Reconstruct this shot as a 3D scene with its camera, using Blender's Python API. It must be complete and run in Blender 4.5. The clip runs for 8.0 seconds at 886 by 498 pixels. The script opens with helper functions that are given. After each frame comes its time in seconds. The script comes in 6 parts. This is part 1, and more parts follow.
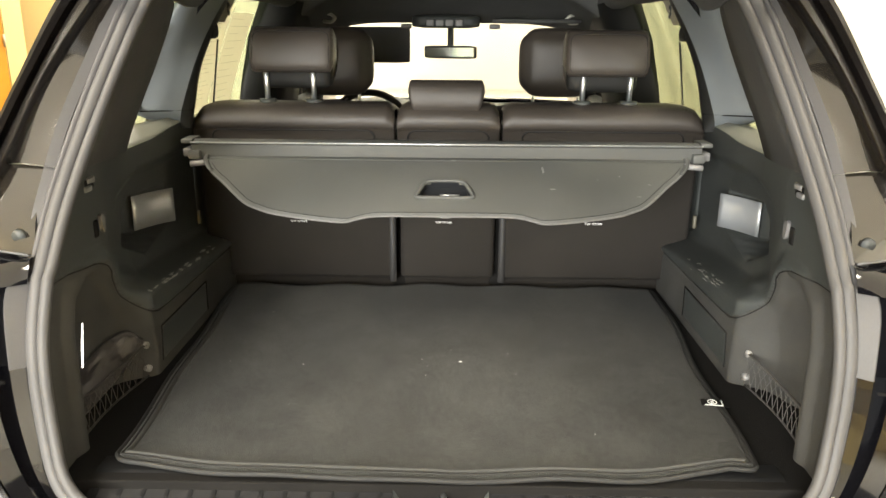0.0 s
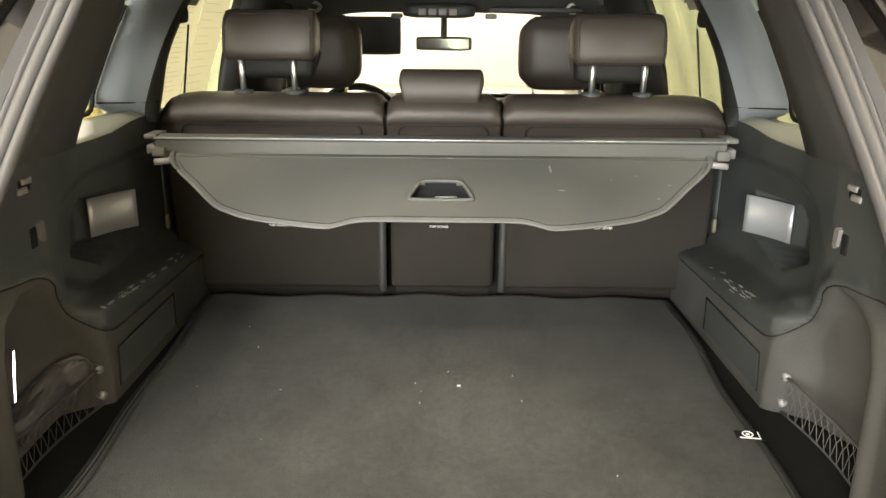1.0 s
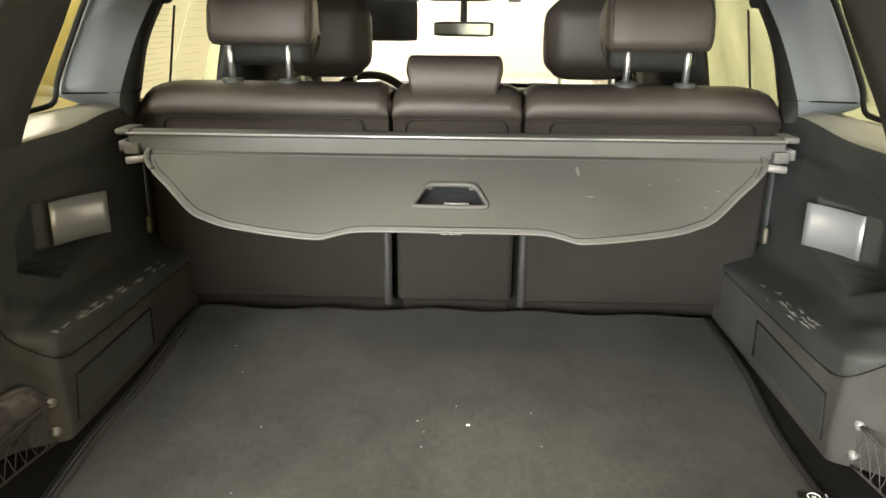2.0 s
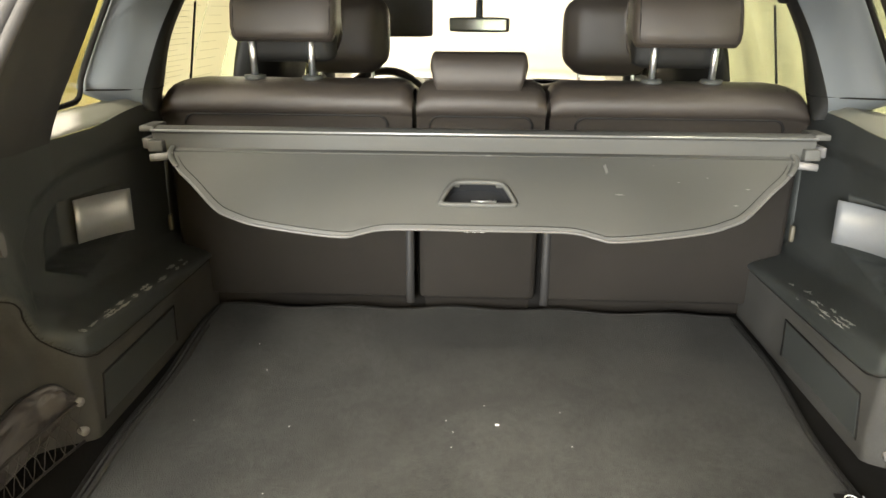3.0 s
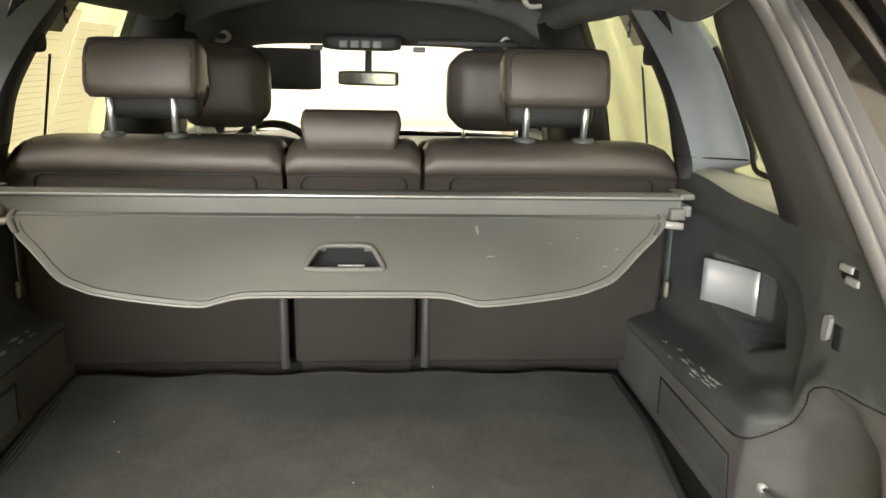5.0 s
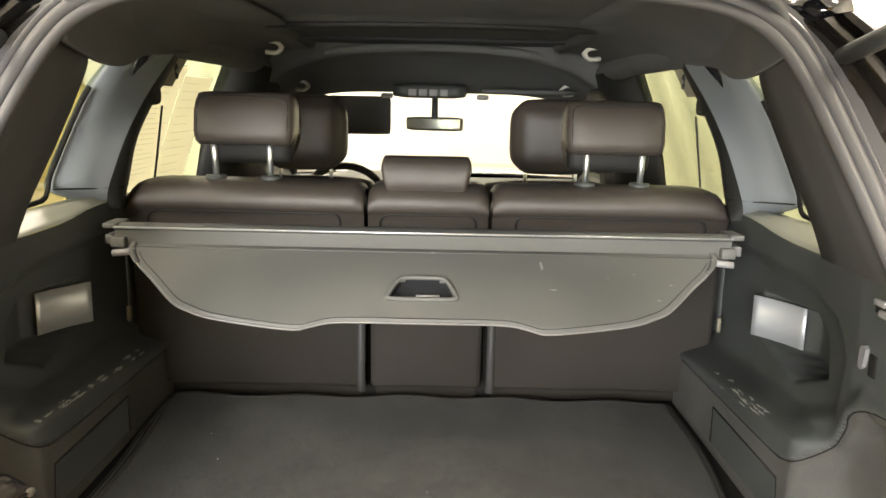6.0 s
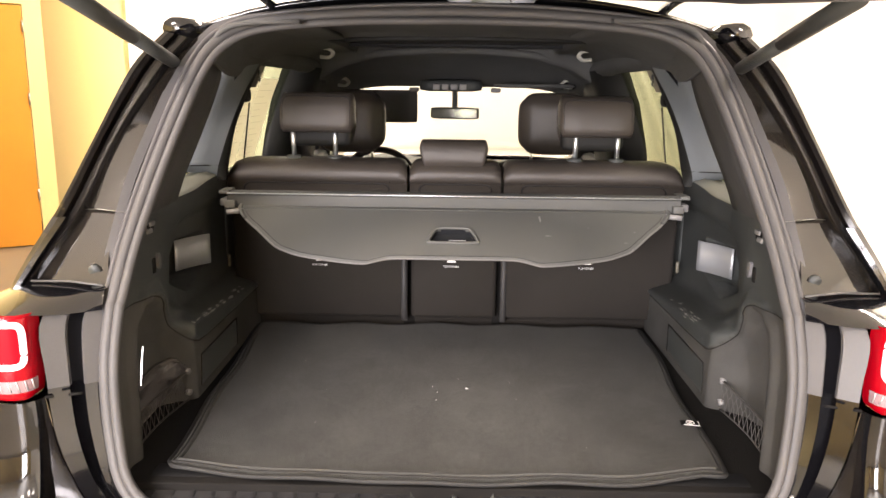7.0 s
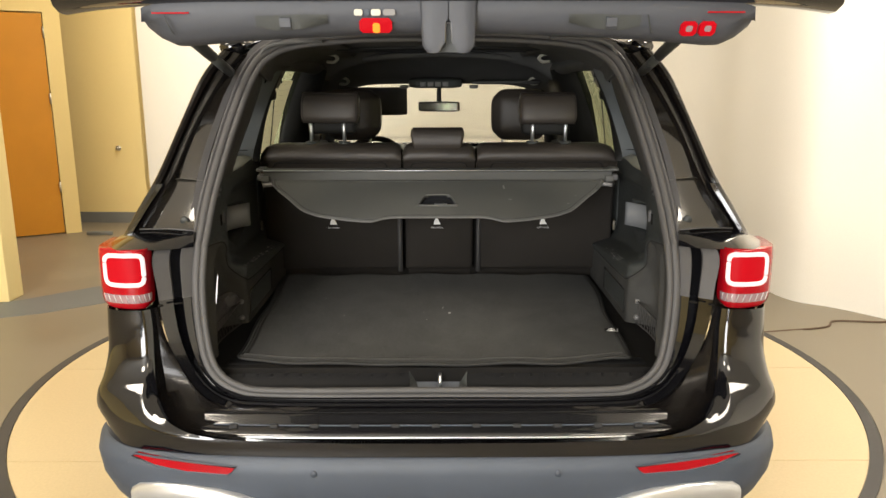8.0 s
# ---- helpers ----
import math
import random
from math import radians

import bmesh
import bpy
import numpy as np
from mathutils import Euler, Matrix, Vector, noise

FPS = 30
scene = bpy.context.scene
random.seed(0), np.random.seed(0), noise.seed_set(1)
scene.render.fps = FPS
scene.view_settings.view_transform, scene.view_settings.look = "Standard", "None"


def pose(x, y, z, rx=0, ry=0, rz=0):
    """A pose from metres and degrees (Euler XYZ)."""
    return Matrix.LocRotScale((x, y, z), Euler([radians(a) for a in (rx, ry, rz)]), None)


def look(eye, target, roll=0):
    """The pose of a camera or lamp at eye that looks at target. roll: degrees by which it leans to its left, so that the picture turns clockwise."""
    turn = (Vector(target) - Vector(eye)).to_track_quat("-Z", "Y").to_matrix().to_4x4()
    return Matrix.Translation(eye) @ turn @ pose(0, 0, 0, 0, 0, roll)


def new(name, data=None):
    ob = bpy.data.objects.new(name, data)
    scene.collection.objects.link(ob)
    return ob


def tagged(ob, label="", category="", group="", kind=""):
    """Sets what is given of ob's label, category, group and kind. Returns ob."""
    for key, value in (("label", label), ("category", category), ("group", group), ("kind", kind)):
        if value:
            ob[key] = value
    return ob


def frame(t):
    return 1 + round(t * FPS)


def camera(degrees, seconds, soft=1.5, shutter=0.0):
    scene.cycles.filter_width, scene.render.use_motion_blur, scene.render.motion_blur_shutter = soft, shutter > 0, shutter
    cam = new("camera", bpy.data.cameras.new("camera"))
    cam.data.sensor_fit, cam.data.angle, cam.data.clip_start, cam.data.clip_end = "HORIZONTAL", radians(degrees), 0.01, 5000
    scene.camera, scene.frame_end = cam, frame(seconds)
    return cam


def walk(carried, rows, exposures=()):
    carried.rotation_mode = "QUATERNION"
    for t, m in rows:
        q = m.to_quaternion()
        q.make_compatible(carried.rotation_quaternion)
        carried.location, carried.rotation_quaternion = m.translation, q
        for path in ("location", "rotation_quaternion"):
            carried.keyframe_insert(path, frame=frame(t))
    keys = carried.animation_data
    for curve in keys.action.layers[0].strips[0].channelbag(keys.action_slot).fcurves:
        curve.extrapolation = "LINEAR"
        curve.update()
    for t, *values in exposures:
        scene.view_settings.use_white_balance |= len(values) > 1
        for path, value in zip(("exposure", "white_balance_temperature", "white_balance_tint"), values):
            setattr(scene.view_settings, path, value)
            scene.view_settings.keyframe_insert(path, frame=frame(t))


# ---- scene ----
cam = camera(60.7, 8.0)
PATH = [
    (0, (0.021, -0.011, 1.393), (-0.005, 1.909, 0.835), 0.4),
    (0.5, (0.001, 0.024, 1.381), (-0.008, 1.946, 0.828), 0.4),
    (1, (0.008, 0.189, 1.357), (0.006, 2.108, 0.796), 0.5),
    (1.5, (0.043, 0.367, 1.343), (0.018, 2.283, 0.768), 0.6),
    (2, (0.035, 0.414, 1.341), (-0.031, 2.325, 0.752), 0.5),
    (2.2, (0.019, 0.422, 1.340), (-0.072, 2.331, 0.749), 0.5),
    (3.3, (-0.007, 0.428, 1.342), (-0.068, 2.335, 0.741), 0.3),
    (3.5, (0.018, 0.435, 1.340), (0.015, 2.344, 0.744), 0.6),
    (4, (0.072, 0.458, 1.338), (0.200, 2.366, 0.755), 1.0),
    (4.2, (0.091, 0.459, 1.337), (0.265, 2.368, 0.767), 1.1),
    (5.3, (0.068, 0.489, 1.378), (0.188, 2.434, 0.931), 1.4),
    (5.5, (0.066, 0.470, 1.386), (0.155, 2.421, 0.958), 1.4),
    (6, (0.034, 0.337, 1.384), (0.042, 2.301, 1.002), 1.2),
    (6.5, (-0.004, 0.056, 1.398), (-0.026, 2.015, 0.998), 1.1),
    (7, (-0.001, -0.241, 1.415), (-0.026, 1.715, 0.998), 0.7),
    (7.3, (0.024, -0.440, 1.430), (0.008, 1.515, 1.004), 0.5),
    (7.5, (0.032, -0.560, 1.446), (0.022, 1.392, 1.011), 0.3),
    (7.7, (0.030, -0.675, 1.455), (0.029, 1.275, 1.012), 0.2),
    (8, (0.017, -0.901, 1.438), (0.019, 1.051, 1.004), -0.1),
]
EXPO = [(0.0, 0.14, 6500, 10), (1.5, 0.25, 6500, 10), (2.0, 0.32, 6500, 10), (4.0, 0.36, 6500, 10), (5.5, 0.38, 6500, 11), (6.0, 0.34, 6450, 12), (6.5, 0.21, 6780, 23), (7.0, 0.08, 6500, 23), (7.4, -0.13, 6500, 20), (7.7, -0.6, 6480, 16), (8.0, -1.15, 6450, 13)]
walk(cam, [(t, look(eye, target, roll)) for t, eye, target, roll in PATH], EXPO)

# ---- light ----
world = bpy.data.worlds.new("world")
world.use_nodes = True
scene.world = world
world.node_tree.nodes["Background"].inputs[0].default_value = (0.9, 0.95, 1.0, 1)
world.node_tree.nodes["Background"].inputs[1].default_value = 0.02
CEILING_WATTS, DOORWAY_WATTS = 130.0, 1200.0


def area_lamp(name, m, w, h, watts, colour):
    data = bpy.data.lights.new(name, "AREA")
    data.shape, data.size, data.size_y, data.energy, data.color = "RECTANGLE", w, h, watts, colour
    ob = new(name, data)
    ob.matrix_world = m
    return ob


CEILING_Z = 3.3
LAMP_SPOTS = [(-1.9, -2.2, 1.5), (1.7, -2.2, 0.55), (-2.1, 0.6, 1.0), (2.1, 0.6, 0.75), (0.0, 3.4, 1.0), (-2.1, 5.5, 1.0), (2.6, 3.1, 1.0)]
for lx, ly, share in LAMP_SPOTS:
    area_lamp("ceiling_lamp", pose(lx, ly, CEILING_Z - 0.06), 1.15, 0.55, CEILING_WATTS * share, (1.0, 0.90, 0.74))
# daylight from the roll-up doorway behind
area_lamp("doorway_daylight", look((-2.1, -5.22, 1.65), (-0.3, 1.0, 1.2)), 3.6, 2.6, DOORWAY_WATTS, (0.985, 0.985, 0.945))

# ---- materials ----
def material(name, base, rough=0.5, metal=0.0, var=0.25, scale=40.0, bump=0.2, fine=600.0, coat=0.0, spec=0.5, stain=0.0, sheen=0.0):
    """A surface with colour variation at two scales and a fine relief."""
    m = bpy.data.materials.new(name)
    m.use_nodes = True
    nt = m.node_tree
    n, l = nt.nodes, nt.links
    b = n["Principled BSDF"]
    b.inputs["Roughness"].default_value, b.inputs["Metallic"].default_value = rough, metal
    b.inputs["Specular IOR Level"].default_value = spec
    b.inputs["Coat Weight"].default_value, b.inputs["Coat Roughness"].default_value = coat, 0.03
    b.inputs["Sheen Weight"].default_value = sheen
    tc = n.new("ShaderNodeTexCoord")
    big, small = n.new("ShaderNodeTexNoise"), n.new("ShaderNodeTexNoise")
    big.inputs["Scale"].default_value, big.inputs["Detail"].default_value = scale * 0.12, 6
    small.inputs["Scale"].default_value, small.inputs["Detail"].default_value = fine, 2
    for t in (big, small):
        l.new(tc.outputs["Object"], t.inputs["Vector"])
    add = n.new("ShaderNodeMath")
    add.operation = "ADD"
    l.new(big.outputs["Fac"], add.inputs[0])
    l.new(small.outputs["Fac"], add.inputs[1])
    ramp = n.new("ShaderNodeMapRange")
    ramp.inputs["From Min"].default_value, ramp.inputs["From Max"].default_value = 0.6, 1.4
    ramp.inputs["To Min"].default_value, ramp.inputs["To Max"].default_value = 1 - var, 1 + var
    l.new(add.outputs[0], ramp.inputs["Value"])
    mul = n.new("ShaderNodeVectorMath")
    mul.operation = "SCALE"
    mul.inputs[0].default_value = base
    l.new(ramp.outputs[0], mul.inputs["Scale"])
    l.new(mul.outputs[0], b.inputs["Base Color"])
    if bump:
        bp = n.new("ShaderNodeBump")
        bp.inputs["Strength"].default_value, bp.inputs["Distance"].default_value = bump, 0.002
        l.new(small.outputs["Fac"], bp.inputs["Height"])
        l.new(bp.outputs[0], b.inputs["Normal"])
    if stain:
        rr = n.new("ShaderNodeMapRange")
        rr.inputs["To Min"].default_value, rr.inputs["To Max"].default_value = max(0.02, rough - stain), min(1, rough + stain)
        l.new(big.outputs["Fac"], rr.inputs["Value"])
        l.new(rr.outputs[0], b.inputs["Roughness"])
    return m


def glowing(name, colour, strength):
    m = bpy.data.materials.new(name)
    m.use_nodes = True
    b = m.node_tree.nodes["Principled BSDF"]
    b.inputs["Base Color"].default_value = (*[0.3 * q for q in colour], 1)
    b.inputs["Specular IOR Level"].default_value = 0.12
    b.inputs["Emission Color"].default_value, b.inputs["Emission Strength"].default_value = (*colour, 1), strength
    return m


def glass(name, tint, rough=0.0):
    """A thin tinted pane: clear see-through with a mirror gloss."""
    m = bpy.data.materials.new(name)
    m.use_nodes = True
    nt = m.node_tree
    n, l = nt.nodes, nt.links
    tr, gl, mix, fr = n.new("ShaderNodeBsdfTransparent"), n.new("ShaderNodeBsdfGlossy"), n.new("ShaderNodeMixShader"), n.new("ShaderNodeLayerWeight")
    pw, sc = n.new("ShaderNodeMath"), n.new("ShaderNodeMath")
    pw.operation, pw.inputs[1].default_value = "POWER", 4.0
    sc.operation, sc.inputs[1].default_value, sc.inputs[2].default_value = "MULTIPLY_ADD", 0.35, 0.035
    l.new(fr.outputs["Facing"], pw.inputs[0])
    l.new(pw.outputs[0], sc.inputs[0])
    tr.inputs[0].default_value = (*tint, 1)
    gl.inputs["Roughness"].default_value = rough
    l.new(sc.outputs[0], mix.inputs[0])
    l.new(tr.outputs[0], mix.inputs[1])
    l.new(gl.outputs[0], mix.inputs[2])
    l.new(mix.outputs[0], n["Material Output"].inputs[0])
    return m


def pile(name, base):
    """Cut pile: fine tufts, brushed streaks along the length and broad trodden patches."""
    m = material(name, base, 0.95, var=0.0, bump=0.0, spec=0.1, sheen=0.12)
    nt = m.node_tree
    n, l = nt.nodes, nt.links
    b = n["Principled BSDF"]
    tc = n.new("ShaderNodeTexCoord")
    total = None
    for scale, stretch, weight, detail in ((420.0, (1, 1, 1), 0.95, 3), (110.0, (1, 0.6, 1), 0.60, 5), (11.0, (1, 0.8, 1), 0.60, 6), (3.0, (1, 0.9, 1), 0.45, 3)):
        mp, t, k = n.new("ShaderNodeMapping"), n.new("ShaderNodeTexNoise"), n.new("ShaderNodeMath")
        mp.inputs["Scale"].default_value = stretch
        t.inputs["Scale"].default_value, t.inputs["Detail"].default_value = scale, detail
        l.new(tc.outputs["Object"], mp.inputs["Vector"])
        l.new(mp.outputs[0], t.inputs["Vector"])
        k.operation, k.inputs[1].default_value, k.inputs[2].default_value = "MULTIPLY_ADD", weight * 2, 1.0 - weight
        l.new(t.outputs["Fac"], k.inputs[0])
        if total is None:
            total = k
            fine = t
        else:
            q = n.new("ShaderNodeMath")
            q.operation = "MULTIPLY"
            l.new(total.outputs[0], q.inputs[0])
            l.new(k.outputs[0], q.inputs[1])
            total = q
    mul = n.new("ShaderNodeVectorMath")
    mul.operation = "SCALE"
    mul.inputs[0].default_value = base
    l.new(total.outputs[0], mul.inputs["Scale"])
    l.new(mul.outputs[0], b.inputs["Base Color"])
    bp = n.new("ShaderNodeBump")
    bp.inputs["Strength"].default_value, bp.inputs["Distance"].default_value = 1.0, 0.003
    l.new(fine.outputs["Fac"], bp.inputs["Height"])
    l.new(bp.outputs[0], b.inputs["Normal"])
    return m


CARPET = pile("charcoal_carpet", (0.0290, 0.0305, 0.0280))
PIPING = material("carpet_piping", (0.013, 0.013, 0.012), 0.7, bump=0.5, fine=700)
FLOORCLOTH = material("black_floor_felt", (0.0125, 0.0118, 0.0110), 0.95, bump=0.8, fine=800, spec=0.1)
SEATBACK = material("black_seatback_felt", (0.0250, 0.0222, 0.0192), 0.9, bump=0.8, fine=900, spec=0.15)
TRIM = material("grained_black_trim", (0.041, 0.045, 0.043), 0.5, var=0.5, bump=0.35, fine=1400, stain=0.08)
# pale base imitates window glare on the dark trim ledge
LEDGE = material("ledge_painted_glare", (0.20, 0.20, 0.165), 0.42, var=0.2, bump=0.05, coat=0.15)
BRACKET = material("mid_grey_plastic", (0.125, 0.122, 0.122), 0.45, var=0.15)
TRIMSOFT = material("cavity_felt", (0.054, 0.053, 0.049), 0.85, var=0.5, bump=0.6, fine=900, spec=0.2)
PILLAR = material("grey_pillar_trim", (0.115, 0.128, 0.136), 0.6, var=0.12, bump=0.2, fine=1500)
DPILLAR = material("dark_pillar_trim", (0.040, 0.039, 0.037), 0.6, var=0.15, bump=0.2, fine=1500)
DARKTRIM = material("flat_black_trim", (0.010, 0.010, 0.009), 0.6, var=0.2, bump=0.2, fine=1300, spec=0.25)
HEADLINER = material("black_headliner", (0.088, 0.088, 0.086), 0.9, bump=0.4, fine=1000, spec=0.15)
HANDLE = material("pale_handle_plastic", (0.42, 0.41, 0.36), 0.45, var=0.1)
BLIND = material("sunroof_blind", (0.006, 0.007, 0.009), 0.8, bump=0.2, fine=800)
LEATHER = material("black_leather", (0.043, 0.036, 0.030), 0.42, var=0.25, bump=0.3, fine=1500, stain=0.06)
STITCH = material("seam_thread", (0.012, 0.011, 0.010), 0.8)
COVER = material("grey_cover_vinyl", (0.078, 0.079, 0.073), 0.55, var=0.18, bump=0.35, fine=1100, stain=0.08)
BRIGHTPLASTIC = material("satin_grey_plastic", (0.20, 0.195, 0.19), 0.4, var=0.1)
RUBBER = material("grey_rubber_seal", (0.064, 0.062, 0.061), 0.6, var=0.15, bump=0.15, fine=900)
PAINT = material("gloss_black_paint", (0.004, 0.004, 0.005), 0.10, var=0.05, bump=0.0, coat=0.7, spec=0.5)
# greyed base stands in for bright surroundings mirrored in black paint
CHANNEL = material("black_channel_painted_sheen", (0.060, 0.058, 0.058), 0.46, var=0.2, bump=0.05, stain=0.08)
PILLARPAINT = material("gloss_black_pillar_paint", (0.012, 0.010, 0.008), 0.10, var=0.25, bump=0.0, coat=1.0, spec=0.9, stain=0.04)
STRIP = material("moulded_black_strip", (0.006, 0.005, 0.0045), 0.22, var=0.4, bump=0.05, spec=0.30, stain=0.10)
CLEARSCREEN = glass("clear_windscreen_glass", (0.97, 0.98, 0.95))
GATETRIM = material("blue_grey_gate_trim", (0.047, 0.051, 0.061), 0.5, var=0.2, bump=0.25, fine=1400)
PIANO = material("gloss_black_plastic", (0.010, 0.010, 0.011), 0.15, var=0.05, bump=0.0, coat=0.6)
BUMPERGREY = material("matt_grey_bumper", (0.046, 0.057, 0.076), 0.5, var=0.15, bump=0.25, fine=1300)
CHROME = material("chrome", (0.86, 0.88, 0.91), 0.36, 1.0, var=0.03, bump=0)
SILVER = material("silver_plate", (0.46, 0.48, 0.50), 0.40, 0.6, var=0.08, bump=0.05)
SATIN = material("satin_silver", (0.55, 0.56, 0.57), 0.3, 0.7, var=0.05, bump=0)
LATCHMETAL = material("satin_blue_grey_metal", (0.13, 0.145, 0.17), 0.5, 0.2, var=0.08, bump=0.05)
SILLPLASTIC = material("satin_black_sill_plastic", (0.009, 0.0092, 0.0096), 0.5, spec=0.14, var=0.3, bump=0.2, fine=1200)
SCUFF = material("pale_scuffed_plastic", (0.38, 0.38, 0.35), 0.7, var=0.4, scale=300)
NET = material("grey_net_cord", (0.060, 0.057, 0.053), 0.7, bump=0.4)
NETDARK = material("black_net_cord", (0.040, 0.036, 0.032), 0.7, bump=0.4)
BAGCLOTH = material("black_nylon_pouch", (0.046, 0.041, 0.039), 0.42, bump=0.4, fine=700)
REDLENS = material("red_lamp_lens", (0.30, 0.002, 0.007), 0.18, var=0.05, bump=0, coat=0.15, spec=0.3)
REDGLOW = glowing("lit_red_lens", (0.80, 0.0015, 0.012), 0.75)
WHITEGLOW = glowing("lit_light_guide", (1.0, 0.86, 0.82), 2.0)
CLEARLENS = material("clear_ribbed_lens", (0.26, 0.17, 0.18), 0.15, var=0.2, bump=0.3, fine=250, coat=1.0)
TYRE = material("tyre_rubber", (0.02, 0.02, 0.02), 0.8, bump=0.5)
CABINGLASS = glass("clear_car_glass", (0.64, 0.68, 0.57))
# olive base and blur stand in for the mirror's even reflection
MIRRORGLASS = material("mirror_glass_painted_olive", (0.45, 0.45, 0.38), 0.22, 1.0, var=0.02, bump=0)
WHITE = material("white_print", (0.75, 0.75, 0.72), 0.6, var=0.05, bump=0)
PAPER = material("sticker_paper", (0.78, 0.77, 0.66), 0.8, var=0.05, bump=0.0)
_nt = PAPER.node_tree
_tl, _mx = _nt.nodes.new("ShaderNodeBsdfTranslucent"), _nt.nodes.new("ShaderNodeMixShader")
_tl.inputs[0].default_value, _mx.inputs[0].default_value = (0.82, 0.80, 0.68, 1), 0.75
_nt.links.new(_nt.nodes["Principled BSDF"].outputs[0], _mx.inputs[1])
_nt.links.new(_tl.outputs[0], _mx.inputs[2])
_nt.links.new(_mx.outputs[0], _nt.nodes["Material Output"].inputs[0])
INK = material("printed_ink", (0.52, 0.51, 0.43), 0.8, var=0.1, bump=0)
WALL = material("cream_wall_paint", (0.80, 0.64, 0.29), 0.8, var=0.03, scale=8, bump=0.1, fine=120)
CYC = material("white_curved_wall", (0.84, 0.81, 0.73), 0.8, var=0.025, scale=6, bump=0.06, fine=120)
CEILPAINT = material("white_ceiling", (0.8, 0.79, 0.75), 0.9, var=0.03, scale=8, bump=0.1)
CONCRETE = material("grey_sealed_floor", (0.21, 0.18, 0.13), 0.45, var=0.16, scale=14, bump=0.15, fine=160, stain=0.15)
FLOORBAND = material("blue_grey_floor_shade", (0.13, 0.145, 0.15), 0.5, var=0.15, scale=14, bump=0.15, fine=160)
TABLE = material("cream_turntable_boards", (0.60, 0.48, 0.28), 0.32, var=0.07, scale=8, bump=0.1, fine=90, stain=0.08)
RIM = material("dark_turntable_rim", (0.045, 0.042, 0.04), 0.6, var=0.3, scale=30)
BASEBOARD = material("grey_vinyl_base", (0.16, 0.165, 0.16), 0.6, var=0.1)
DOORWOOD = material("orange_oak_veneer", (0.62, 0.27, 0.022), 0.4, var=0.12, scale=20, bump=0.1, fine=300)
HANDLEDARK = material("dull_tan_plastic", (0.10, 0.09, 0.065), 0.5, var=0.1)
# beige stands for window light on the pillar's return face
BELTRAIL = material("window_lit_belt_rail", (0.24, 0.22, 0.16), 0.5, var=0.1)
RIDGE = material("raised_carpet_edge", (0.034, 0.034, 0.031), 0.85, bump=0.5, fine=700)
STEEL = material("brushed_steel", (0.5, 0.48, 0.44), 0.35, 0.9, var=0.1)
CORD = material("brown_cable", (0.10, 0.06, 0.035), 0.6)


# ---- mesh helpers ----
def part(name, bm, mat, parent=None, label="", smooth=True):
    me = bpy.data.meshes.new(name)
    bmesh.ops.recalc_face_normals(bm, faces=bm.faces)
    bm.to_mesh(me)
    bm.free()
    me.materials.append(mat)
    if smooth:
        me.shade_smooth()
    ob = new(name, me)
    ob.parent = parent
    if label:
        tagged(ob, label)
    return ob


def sharp(ob, degrees=35):
    me = ob.data
    me.set_sharp_from_angle(angle=radians(degrees))
    return ob


def thing(name, label, category, at=(0, 0, 0), group="", kind=""):
    ob = new(name)
    ob.empty_display_size = 0.1
    ob.location = at
    return tagged(ob, label, category, group, kind)


def box(bm, x0, x1, y0, y1, z0, z1, bevel=0.0, seg=2, m=None):
    r = bmesh.ops.create_cube(bm, size=1.0)
    vs = r["verts"]
    for v in vs:
        v.co = Vector((x0 + (v.co.x + 0.5) * (x1 - x0), y0 + (v.co.y + 0.5) * (y1 - y0), z0 + (v.co.z + 0.5) * (z1 - z0)))
    if m is not None:
        bmesh.ops.transform(bm, matrix=m, verts=vs)
    if bevel:
        es = {e for v in vs for e in v.link_edges}
        bmesh.ops.bevel(bm, geom=list(es), offset=bevel, segments=seg, profile=0.6, affect="EDGES")
    return bm


def boxed(*a, **k):
    return box(bmesh.new(), *a, **k)


def loft(bm, rings, closed=False, caps=False):
    """Quads between rings of equal length."""
    rows = [[bm.verts.new(p) for p in r] for r in rings]
    n = len(rows[0])
    for a, b in zip(rows, rows[1:]):
        for i in range(n if closed else n - 1):
            j = (i + 1) % n
            bm.faces.new((a[i], a[j], b[j], b[i]))
    if caps:
        bm.faces.new(rows[0])
        bm.faces.new(rows[-1])
    return bm


def tube(bm, pts, r, sides=8, closed=False, squash=1.0):
    """A round bar along a line of points."""
    pts = [Vector(p) for p in pts]
    n = len(pts)
    rings = []
    up = Vector((0.0, 0.0, 1.0))
    for i, p in enumerate(pts):
        a = pts[(i - 1) % n] if closed or i else p
        b = pts[(i + 1) % n] if closed or i < n - 1 else p
        d = (b - a).normalized()
        s = d.cross(up)
        if s.length < 0.05:
            s = d.cross(Vector((1, 0, 0)))
        s.normalize()
        u = s.cross(d)
        rings.append([p + s * (r * math.cos(k * math.tau / sides)) + u * (r * squash * math.sin(k * math.tau / sides)) for k in range(sides)])
    if closed:
        rings.append(rings[0])
        rows = [[bm.verts.new(q) for q in ring] for ring in rings[:-1]]
        for i in range(n):
            a, b = rows[i], rows[(i + 1) % n]
            for k in range(sides):
                j = (k + 1) % sides
                bm.faces.new((a[k], a[j], b[j], b[k]))
        return bm
    return loft(bm, rings, closed=True, caps=True)


